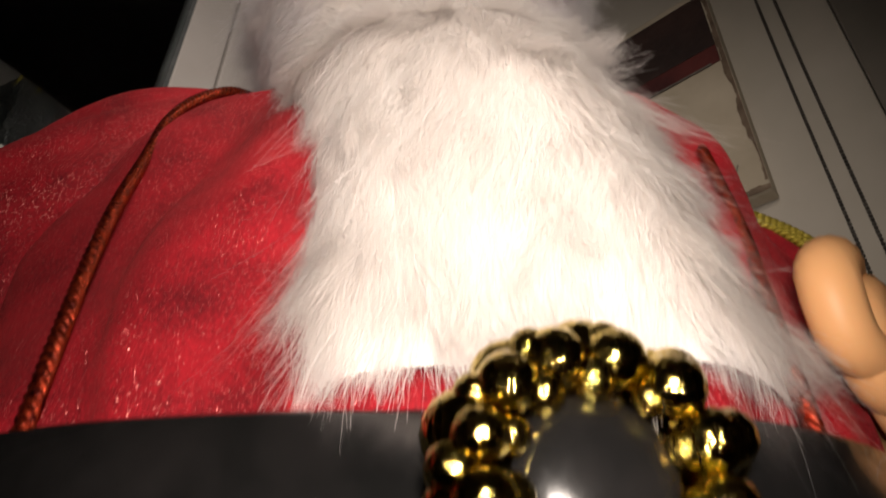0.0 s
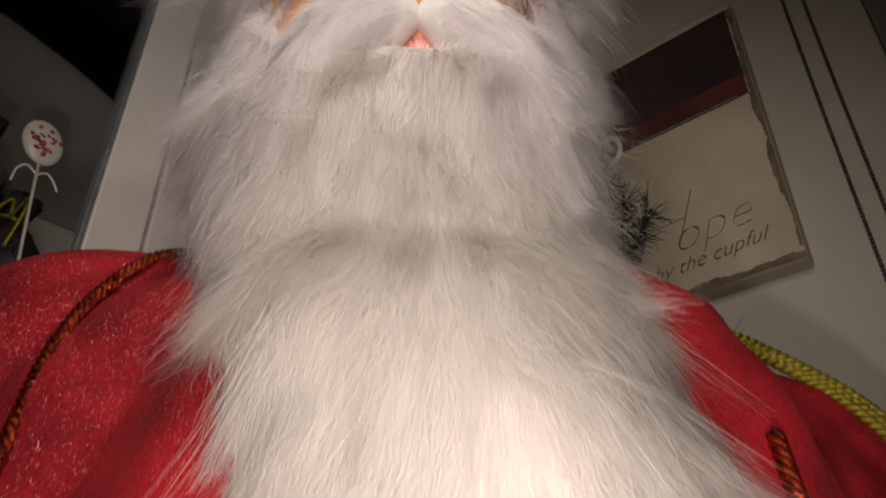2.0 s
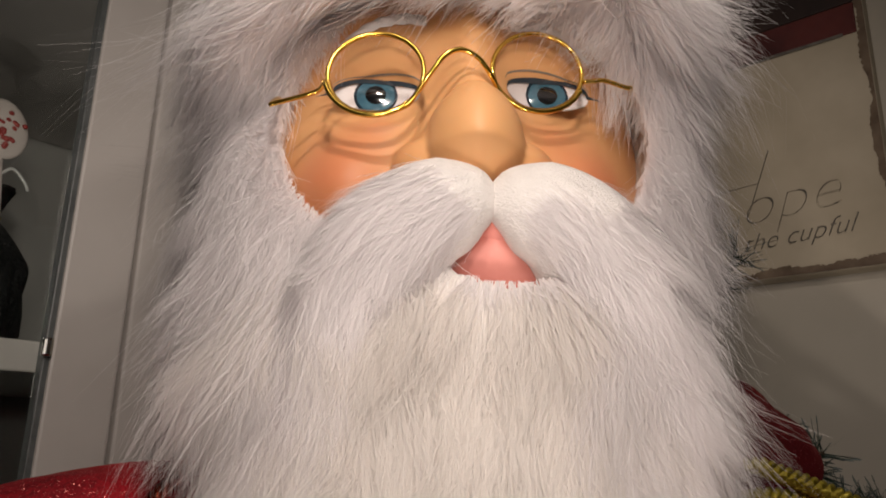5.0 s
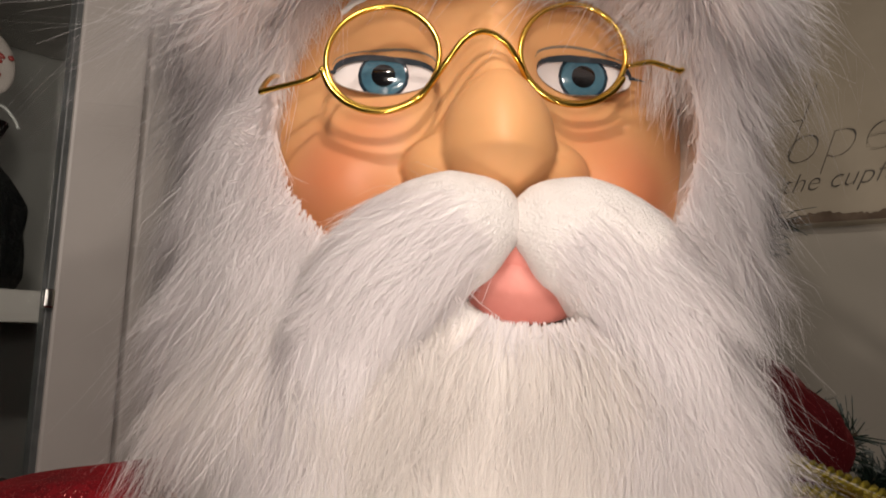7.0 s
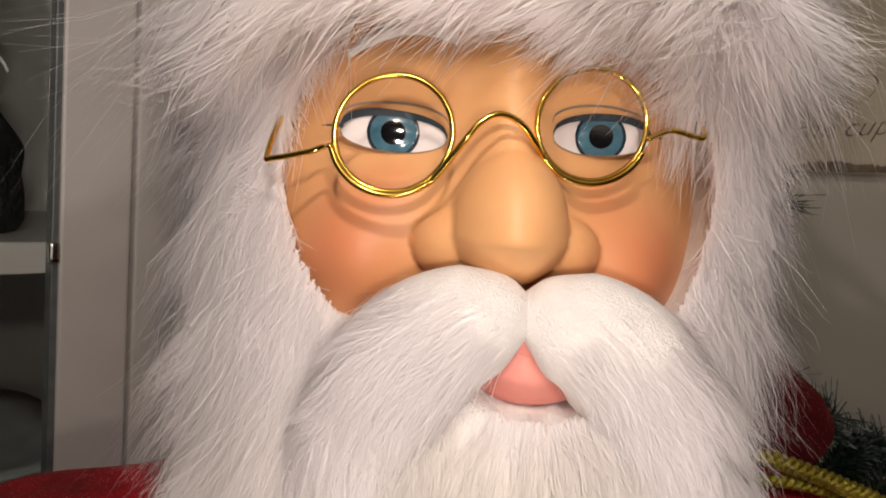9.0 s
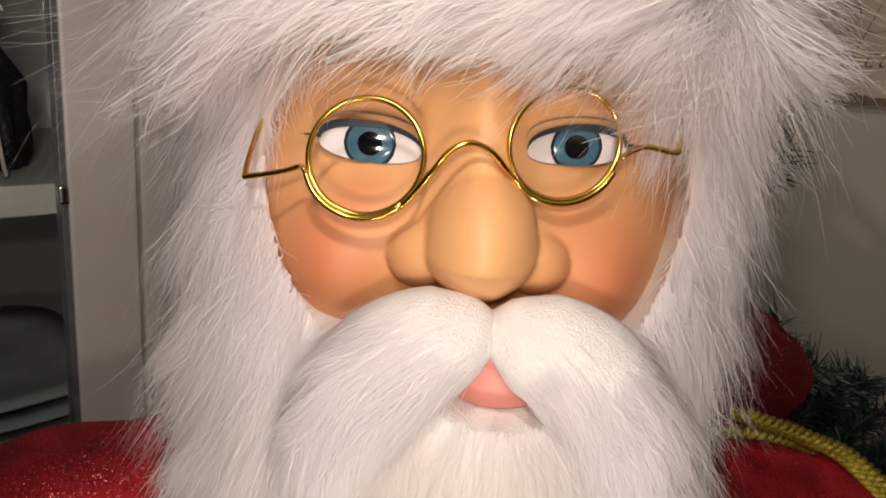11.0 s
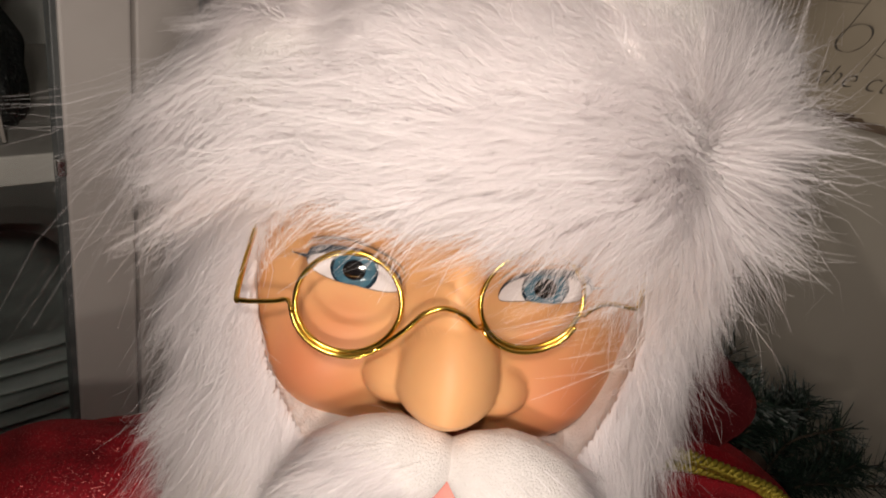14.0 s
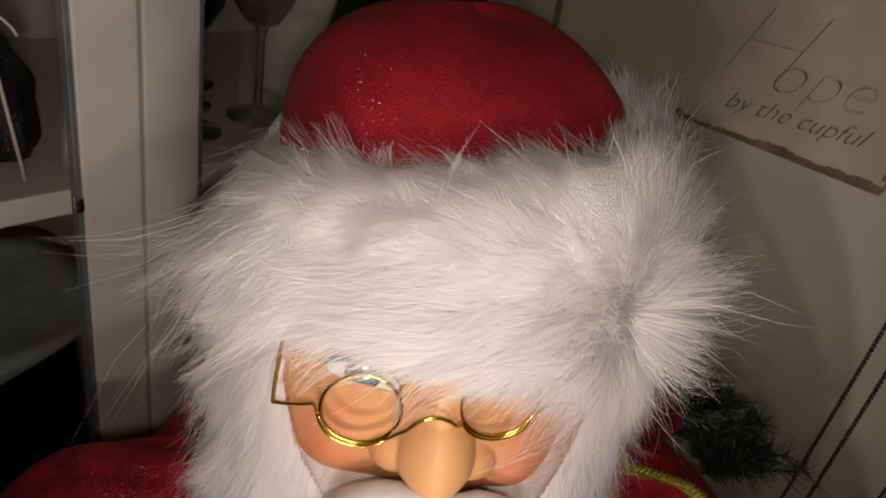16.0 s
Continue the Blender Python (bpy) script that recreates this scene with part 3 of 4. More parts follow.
        rad = np.interp(np.linspace(0, 1, 40), [0, 0.08, 0.20, 0.36, 0.55, 0.78, 1], [0.004, 0.0110, 0.0180, 0.0215, 0.0205, 0.014, 0.004])
        c[:, 0] += 0.009
        line = HEAD + c[:, :1] * EX + c[:, 1:2] * EV + c[:, 2:] * np.array([0, 0, 1.0])
        t, s, o = frames_of(line)
        ang = np.linspace(0, 2 * np.pi, 29)
        G = line[:, None] + rad[:, None, None] * (np.cos(ang)[None, :, None] * s[:, None] + 0.85 * np.sin(ang)[None, :, None] * o[:, None])
        b.add(*sheet(G), 1)
        roots, _ = scatter(G, 32000, lambda p: (p[..., 1] < 0.300) & ~((np.abs((p - HEAD) @ EX - 0.014) < 0.017) & (p[..., 2] < HEAD[2] - 0.063)))
        near = np.argmin(((roots[:, None] - line[None, ::2]) ** 2).sum(-1), 1) * 2
        nrm = unit(roots - line[near])
        ahead = np.minimum(near + 4, 39)
        fur(b, roots, nrm, unit(t[near] + t[ahead] + np.array([0, 0, -0.35])), 0.026, 0.00015, 0.13, 0.25, 0.12, 260, 0.7, 2, 5, 0.12)
        fur(b, roots[::24], nrm[::24], unit(t[near] + t[ahead] + np.array([0, 0, -0.6]))[::24], 0.034, 0.00014, 0.18, 0.3, 0.14, 120, 0.85, 2, 5, 0.1)
    # right hand's curled fingers at the coat's front
    for k in range(4):
        base = np.array([0.192 + 0.013 * k, 0.252 + 0.014 * k, 1.010 - 0.009 * k])
        path = smooth_path([base + (0.010, 0.05, 0.006), base + (-0.004, 0.012, 0.014), base + (-0.016, -0.004, 0.0), base + (-0.012, 0.004, -0.022), base + (0.006, 0.02, -0.026)], 22)
        tube(b, path, np.interp(np.linspace(0, 1, 22), [0, 0.4, 0.9, 1], [0.0125, 0.012, 0.0105, 0.006]), 12, 0)
    ball(b, (0.240, 0.312, 0.985), (0.032, 0.038, 0.032), 14, 0)
    # body under the coat, legs and boots
    lathe(b, [(0.02, 0.03), (0.11, 0.04), (0.12, 0.5), (0.15, 0.8), (0.12, 1.15), (0.06, 1.26), (0.05, 1.34)], (0.05, 0.42, 0), 24, 11)
    ball(b, (0.008, 0.395, 1.39), (0.082, 0.075, 0.12), 14, 1)
    ob = new("bearded_doll", b.mesh("bearded_doll", [SKIN, FLEECE, WHITE_FUR, EYE_WHITE, IRIS, IRIS_RING, PUPIL, LINER, CREASE, LIPS, BEARD_FUR, VINYL, SATIN]))
    return tagged(ob, label="large bearded doll with painted blue eyes and long white beard", category="doll")


make_doll()


# ---- spectacles ----
def make_spectacles():
    t = thing("spectacles", "round gold wire spectacles resting on the doll's nose", "glasses", place=(0.010, 0.270, 1.375))
    ring = np.linspace(0, 2 * np.pi, 64, endpoint=False)
    ends = {}
    for side, c, ex, r in ((-1, np.array([-0.0208, 0.2700, 1.3768]), np.array([0.985, 0.10, 0.03]), 0.0186), (1, np.array([0.0420, 0.2855, 1.3846]), np.array([0.965, 0.24, 0.03]), 0.0186)):
        ex = unit(ex)
        up = unit(np.array([0.0, 0.12, 0.99]))
        b = Build()
        tube(b, c + r * (np.cos(ring)[:, None] * ex + np.sin(ring)[:, None] * up), 0.0010, 8, 0, closed=True)
        part("rim", b, GOLD, t)
        ends[side] = (c, ex, up, r)
    c, ex, up, r = ends[-1]
    def around(side, deg, k=1.055, fwd=-0.0012):
        c, ex, up, r = ends[side]
        a = radians(deg)
        return c + r * k * (math.cos(a) * ex + math.sin(a) * up) + np.array([0, fwd, 0])
    path = [around(-1, d) for d in range(196, 326, 12)] + [(0.0015, 0.2655, 1.3745), (0.0065, 0.2655, 1.3812), (0.0125, 0.2668, 1.3842), (0.0190, 0.2695, 1.3818), (0.0240, 0.2735, 1.3760)] + [around(1, d) for d in range(214, 346, 12)]
    b = Build()
    tube(b, smooth_path(path, 150), 0.00105, 8)
    part("bridge", b, GOLD, t)
    for pts in ([around(-1, 194), (-0.0435, 0.2725, 1.3715), (-0.0490, 0.2730, 1.3695), (-0.0605, 0.2735, 1.3668), (-0.0636, 0.2760, 1.3675), (-0.0670, 0.296, 1.380), (-0.0740, 0.335, 1.392)],
                [around(1, 348), (0.0650, 0.2925, 1.3835), (0.0700, 0.2950, 1.3850), (0.0790, 0.2985, 1.3835), (0.0815, 0.3010, 1.3845), (0.0840, 0.316, 1.390), (0.0880, 0.345, 1.397)]):
        b = Build()
        tube(b, smooth_path(pts, 60), 0.0010, 8)
        part("temple", b, GOLD, t)


make_spectacles()


# ---- hat ----
def make_hat():
    t = thing("fur_trimmed_hat", "red velvet hat with a wide shaggy white fur trim", "hat", place=(0.0, 0.39, 1.44))
    b = Build()
    a = np.linspace(0, np.pi / 2, 40)[:, None]
    p = np.linspace(0, 2 * np.pi, 96, endpoint=False)[None]
    r = np.sin(a) ** 0.78
    fold = 1 + 0.02 * np.sin(3 * p + 1.0) * np.sin(a) ** 2 + 0.012 * np.sin(7 * p + 4 * a) * np.sin(a)
    P = np.stack([-0.001 + 0.103 * r * np.cos(p) * fold - 0.010 * np.cos(a), 0.398 + 0.102 * r * np.sin(p) * fold + 0.008 * np.cos(a), 1.446 + 0.090 * np.cos(a) * (1 + 0.03 * np.sin(2 * p))], -1)
    b.add(*sheet(P[::-1], wrap=True), 0)
    part("crown", b, HAT_VELVET, t, "dark red glittering velvet crown")
    b = Build()
    phi = np.linspace(0, 2 * np.pi, 161)[:, None]
    q = np.linspace(0, 2 * np.pi, 41)[None]
    rad, half = 0.021, 0.036
    dirx, diry = np.cos(phi), np.sin(phi)
    lump = 1 + 0.10 * np.sin(5 * phi + 1) + 0.06 * np.sin(11 * phi)
    R = rad * lump * np.cos(q) - 0.36 * half * np.sin(q)
    G = np.stack([-0.001 + dirx * (0.103 + R), 0.386 + diry * (0.110 + R), 1.447 + half * np.sin(q) * (1 + 0.15 * dirx) + 0.013 * dirx + 0 * phi - 0.008 * diry - 0.010 * np.clip(-dirx - 0.4, 0, 1)], -1)
    b.add(*sheet(G), 0)
    whorl = np.array([0.090, 0.281, 1.444])

    def lay(count, length, lift, sag, wild, clumps, grip, width, keep, rise=0.0):
        roots, nrm = scatter(G, count, keep)
        mid = np.stack([-0.001 + 0.103 * unit(roots[:, :2] - np.array([-0.001, 0.386]))[:, 0], 0.386 + 0.110 * unit(roots[:, :2] - np.array([-0.001, 0.386]))[:, 1], np.clip(roots[:, 2], 1.428, 1.458)], 1)
        nrm = unit(roots - mid)
        d = roots - whorl
        flow = np.where(d[:, 2:] > 0, d * np.array([1.0, 1.0, 0.22]), d * np.array([1.0, 1.0, 0.8])) + np.array([0, 0, -1.0]) * (np.clip(np.linalg.norm(d, axis=1) - 0.07, 0, 1) * np.where(roots[:, 0] < -0.05, 2.4, 0.25))[:, None]
        flow = unit(unit(flow) + np.array([0, 0, rise]))
        flow = unit(flow - 0.9 * nrm * (flow * nrm).sum(1, keepdims=True))
        close = np.exp(-(np.linalg.norm(d, axis=1) / 0.035) ** 2)
        edge = np.clip((np.abs(roots[:, 0] - 0.0) - 0.06) / 0.05, 0, 1)
        fur(b, roots, nrm, flow, length * (1 + 0.6 * edge) * np.where(d[:, 2] > 0.012, 0.62, 1.0) * np.where((d[:, 2] < -0.006) & (np.abs(roots[:, 0]) < 0.07), 0.85, 1.0), width, lift + 0.8 * close + 0.15 * edge, sag, wild, clumps, grip, 1, 5, 0.05)

    front = lambda p: (p[..., 1] < 0.43) * 1.0
    lay(116000, 0.032, 0.20, 0.06, 0.12, 1000, 0.65, 0.00015, front)
    lay(12000, 0.046, 0.34, 0.12, 0.17, 300, 0.8, 0.00015, front)
    lay(5000, 0.045, 0.5, 0.1, 0.2, 160, 0.6, 0.00032, lambda p: (p[..., 1] >= 0.43) * 1.0)
    lay(2600, 0.030, 0.25, 0.0, 0.25, 60, 0.8, 0.00016, lambda p: (p[..., 2] > 1.472) & (p[..., 1] < 0.36) & (np.abs(p[..., 0]) < 0.10), 1.3)
    part("fur_trim", b, [FLEECE, WHITE_FUR], t, "shaggy white synthetic fur trim")


make_hat()

# ---- coat ----
TORSO = np.array([0.022, 0.425])
T_YAW = radians(2)
T_X, T_Y = np.array([math.cos(T_YAW), math.sin(T_YAW)]), np.array([math.sin(T_YAW), -math.cos(T_YAW)])


def torso_point(deg, z, out=0.0):
    """A place on the coat's body; 0 degrees is its front, 90 its left arm's side."""
    zs = [0.35, 0.80, 0.95, 1.05, 1.13, 1.18, 1.215, 1.24, 1.27, 1.29]
    a = np.interp(z, zs, [0.27, 0.245, 0.238, 0.236, 0.225, 0.202, 0.150, 0.105, 0.075, 0.06]) + out
    d = np.interp(z, zs, [0.24, 0.215, 0.210, 0.187, 0.162, 0.142, 0.117, 0.095, 0.07, 0.055]) + out
    t = np.radians(deg)
    s, c = np.sin(t), np.cos(t)
    k = (np.abs(s) ** 3.0 + np.abs(c) ** 3.0) ** (-1 / 3.0)
    a = np.where(s > 0, a * 0.78, a)
    xy = TORSO + (a * s * k)[..., None] * T_X + (d * c * k)[..., None] * T_Y
    return np.concatenate([xy, np.broadcast_to(z, s.shape)[..., None]], -1)


def rope(build, path, radius, strands, pitch, mat=0, flat=1.0, only=None):
    """Twisted cord: strands that wind round the path, or only one of them."""
    path = smooth_path(path, max(40, int(len(path) * 40)))
    step = np.concatenate([[0], np.cumsum(np.linalg.norm(np.diff(path, axis=0), axis=1))])
    n = int(step[-1] / pitch * 10)
    fine = np.stack([np.interp(np.linspace(0, step[-1], n), step, path[:, k]) for k in range(3)], 1)
    t, s, o = frames_of(fine)
    ph = np.linspace(0, step[-1], n) / pitch * 2 * np.pi
    for k in range(strands) if only is None else [only]:
        g = ph + k * 2 * np.pi / strands
        tube(build, fine + radius * 0.55 * (np.cos(g)[:, None] * s * flat + np.sin(g)[:, None] * o), radius * 0.55, 6, mat)


def sleeve(build, path, radii, seed):
    path = smooth_path(path, 60)
    t, s, o = frames_of(path)
    r = np.interp(np.linspace(0, 1, 60), np.linspace(0, 1, len(radii)), radii)
    a = np.linspace(0, 2 * np.pi, 64, endpoint=False)[None]
    k = np.linspace(0, 1, 60)[:, None]
    wave = 1 - 0.07 * np.abs(np.cos(4 * a + 5 * k + seed)) ** 6 + 0.05 * np.sin(3 * a + 9 * k + seed) + 0.035 * np.sin(22 * k + 2 * a + seed) + 0.02 * np.sin(5 * a - 17 * k)
    build.add(*sheet(path[:, None] + (r[:, None] * wave)[..., None] * (np.cos(a)[..., None] * s[:, None] + np.sin(a)[..., None] * o[:, None]), wrap=True), 0)


def make_coat():
    t = thing("coat", "red glitter velvet coat with twisted cord and gold braid", "coat", place=(0.045, 0.425, 0.35))
    b = Build()
    z = np.linspace(0.35, 1.29, 130)
    d = np.linspace(0, 360, 240, endpoint=False)
    P = torso_point(np.broadcast_to(d, (130, 240)), np.broadcast_to(z[:, None], (130, 240)))
    gather = np.radians(d)[None] * 9 + 1.6 * np.sin(z * 7 + 0.4)[:, None]
    wave = 0.013 * (np.abs(np.sin(gather)) ** 0.5 - 0.7) + 0.004 * np.sin(np.radians(d)[None] * 13 + 3 * np.sin(z * 9)[:, None]) + 0.003 * np.sin(np.radians(d)[None] * 23 + z[:, None] * 31)
    wave = wave * np.clip((1.22 - z) / 0.1, 0.1, 1)[:, None]
    out = unit(P - np.array([*TORSO, 0]) * np.array([1, 1, 0]) - np.array([0, 0, 1]) * P[..., 2:])
    b.add(*sheet(P + out * wave[..., None], wrap=True), 0)
    part("body", b, VELVET, t)
    b = Build()
    sleeve(b, [(-0.070, 0.365, 1.190), (-0.130, 0.352, 1.182), (-0.195, 0.345, 1.145), (-0.245, 0.345, 1.07), (-0.272, 0.335, 0.97), (-0.262, 0.305, 0.86)], [0.036, 0.050, 0.062, 0.068, 0.066, 0.062], 0.5)
    part("sleeve", b, VELVET, t)
    b = Build()
    sleeve(b, [(0.140, 0.470, 1.175), (0.215, 0.480, 1.135), (0.270, 0.465, 1.06), (0.300, 0.425, 0.98), (0.250, 0.350, 0.985)], [0.040, 0.066, 0.070, 0.066, 0.050], 2.0)
    part("sleeve", b, VELVET, t)
    for degs in ((-62, 0.006), (58, 0.006)):
        b = Build()
        zz = np.linspace(1.225 if degs[0] < 0 else 1.105, 0.60, 16)
        dd = np.interp(zz, [0.6, 0.95, 1.0, 1.1, 1.15, 1.19, 1.225], [-27, -29, -31, -34, -37, -43, -54]) if degs[0] < 0 else np.interp(zz, [0.6, 0.95, 1.1, 1.16, 1.225], [36, 34, 38, 46, 60])
        line = torso_point(dd, zz, 0.006)
        if degs[0] < 0:
            line = np.vstack([[(-0.100, 0.350, 1.236), (-0.112, 0.316, 1.214), (-0.122, 0.293, 1.182), (-0.126, 0.278, 1.148), (-0.122, 0.264, 1.108)], line[zz < 1.085]])
        rope(b, line, 0.0034, 3, 0.0125, only=0)
        cord = part("piping_cord", b, CORD_RED, t, "dark red metallic twisted cord")
        for k in (1, 2):
            b = Build()
            rope(b, line, 0.0034, 3, 0.0125, only=k)
            part("strand", b, CORD_RED, cord)
    for off in (-0.0045, 0.0, 0.0045):
        b = Build()
        rope(b, [(0.160 + off, 0.430, 1.232), (0.200 + off, 0.440, 1.218), (0.232 + off, 0.447, 1.203), (0.268 + off, 0.440, 1.170), (0.292 + off, 0.425, 1.120), (0.305 + off, 0.41, 1.06)], 0.0036, 2, 0.010)
        part("shoulder_braid", b, BRAID_GOLD, t, "plaited gold thread braid")


make_coat()


# ---- belt with its buckle ----
def make_belt():
    t = thing("belt", "black vinyl belt with a beaded gold buckle", "belt", place=(0.045, 0.425, 0.90))
    b = Build()
    d = np.linspace(0, 360, 200, endpoint=False)
    prof = [(0.858, 0.004), (0.862, 0.010), (0.90, 0.0115), (0.941, 0.010), (0.945, 0.004)]
    b.add(*sheet(np.stack([torso_point(d, np.full(200, z), o) for z, o in prof]), wrap=True), 0)
    part("strap", b, VINYL, t)
    c = np.array([0.072, 0.193, 0.916])
    ex, up, fw = np.array([0.97, 0.22, 0.0]), np.array([0, 0, 1.0]), np.array([0.22, -0.97, 0.0])
    r2 = np.random.default_rng(3)
    ring = np.linspace(0, 2 * np.pi, 64, endpoint=False)
    b = Build()
    tube(b, c + 0.033 * (np.cos(ring)[:, None] * ex + np.sin(ring)[:, None] * up), 0.007, 10, 0, closed=True)
    buckle = part("buckle", b, BUCKLE_GOLD, t, "gold buckle of clustered shiny beads")
    b = Build()
    ball(b, (0, 0, 0), 0.008, 8)
    bead = b.mesh("bead", [BUCKLE_GOLD])
    for ringr, count, size, lift in ((0.034, 10, 0.0112, 0.0), (0.031, 12, 0.0088, 0.009), (0.036, 11, 0.0070, 0.007), (0.024, 10, 0.0058, 0.009)):
        for k in range(count):
            a = 2 * np.pi * k / count + 0.3
            q = c + ringr * (math.cos(a) * ex + math.sin(a) * up) + fw * (lift + r2.uniform(-0.002, 0.002))
            o = new("bead", bead)
            o.matrix_basis = Matrix.Translation(q) @ Matrix.Rotation(r2.uniform(0, 6), 4, "X") @ Matrix.Scale(size / 0.008 * r2.uniform(0.85, 1.15), 4)
            o.parent = buckle
            o.matrix_parent_inverse = Matrix.Identity(4)
    b = Build()
    ball(b, c + fw * 0.004, (0.022, 0.008, 0.022), 14, 0, np.stack([ex, fw, up], 1))
    part("buckle_stone", b, VINYL, t, "glossy black stone")


make_belt()


# ---- greenery and parcel behind the shoulder ----
def make_sprig(place, turn, size, seed):
    r = np.random.default_rng(seed)
    t = thing("pine_sprig", "dark green artificial pine sprig with frosted tips", "greenery", "pine sprigs behind the doll", place)
    stem = Build()
    need, tips = Build(), Build()
    m = np.array(Euler([radians(k) for k in turn]).to_matrix())
    for branch in range(4):
        d = unit(m @ np.array([r.uniform(-0.6, 0.6), r.uniform(-0.6, 0.6), 1.0]))
        L = size * r.uniform(0.7, 1.1)
        path = smooth_path([np.zeros(3), d * L * 0.5 + r.normal(0, 0.004, 3), d * L + r.normal(0, 0.008, 3)], 20) + np.array(place)
        tube(stem, path, 0.0012, 5)
        n = 190
        k = r.uniform(0.08, 1, n)
        base = np.stack([np.interp(k, np.linspace(0, 1, 20), path[:, j]) for j in range(3)], 1)
        out = unit(np.cross(d, r.normal(0, 1, (n, 3))))
        way = unit(out * 0.9 + d * r.uniform(0.3, 0.9, (n, 1)))
        ln = 0.024 * r.uniform(0.6, 1.1, (n, 1))
        w = unit(np.cross(way, r.normal(0, 1, (n, 3)))) * 0.0006
        for build, lo, hi, pick in ((need, 0.0, 0.8, k < 2), (tips, 0.8, 1.0, k > 0.75)):
            p0, p1 = base + way * ln * lo, base + way * ln * hi
            v = np.stack([p0 - w, p0 + w, p1 + w * 0.5, p1 - w * 0.5], 1)[pick].reshape(-1, 3)
            i = np.arange(len(v) // 4)[:, None] * 4
            build.add(v, i + np.arange(4)[None], 0, False)
    part("stem", stem, TWIG, t)
    tagged(part("needle_mass", need, DARK_GREEN, t), kind="stuff")
    tagged(part("frost", tips, FROST, t, "pale frosted tips"), kind="stuff")


for place, turn, size, seed in (((0.150, 0.525, 1.330), (-5, 25, 0), 0.070, 1), ((0.275, 0.560, 1.140), (5, 45, 0), 0.075, 2), ((0.285, 0.550, 1.130), (0, 75, 20), 0.080, 3),
                                ((0.225, 0.545, 1.165), (-10, 10, 0), 0.06, 4), ((0.120, 0.515, 1.375), (0, 40, 0), 0.06, 5), ((0.255, 0.575, 1.145), (-20, 25, 0), 0.07, 6),
                                ((0.112, 0.505, 1.270), (0, 30, 0), 0.045, 7), ((0.170, 0.520, 1.200), (0, 35, 10), 0.065, 9)):
    make_sprig(place, turn, size, seed)


def make_sack():
    b = Build()
    a = np.linspace(0, np.pi, 25)[:, None]
    p = np.linspace(0, 2 * np.pi, 48, endpoint=False)[None]
    sg = lambda x, e: np.sign(x) * np.abs(x) ** e
    P = np.stack([0.058 * sg(np.sin(a), 0.5) * sg(np.cos(p), 0.55), 0.026 * sg(np.sin(a), 0.6) * sg(np.sin(p), 0.6), 0.062 * sg(np.cos(a), 0.5) + 0 * p], -1)
    P = P * 0.78 * (1 + 0.03 * np.sin(5 * p + 3 * a))[..., None]
    turn = np.array(Euler((0.1, radians(38), 0.25)).to_matrix())
    b.add(*sheet(P @ turn.T + np.array([0.165, 0.492, 1.226]), wrap=True), 0)
    t = thing("gift_pouch", "red cloth gift pouch on the doll's back, coloured darker for shade", "pouch", place=(0.172, 0.475, 1.20))
    part("pouch_cloth", b, SACK, t)
    b = Build()
    rope(b, [(0.135, 0.446, 1.205), (0.165, 0.440, 1.216), (0.195, 0.446, 1.212), (0.215, 0.46, 1.200)], 0.004, 2, 0.01)
    part("drawstring", b, BRAID_GOLD, t, "gold thread drawstring")


make_sack()


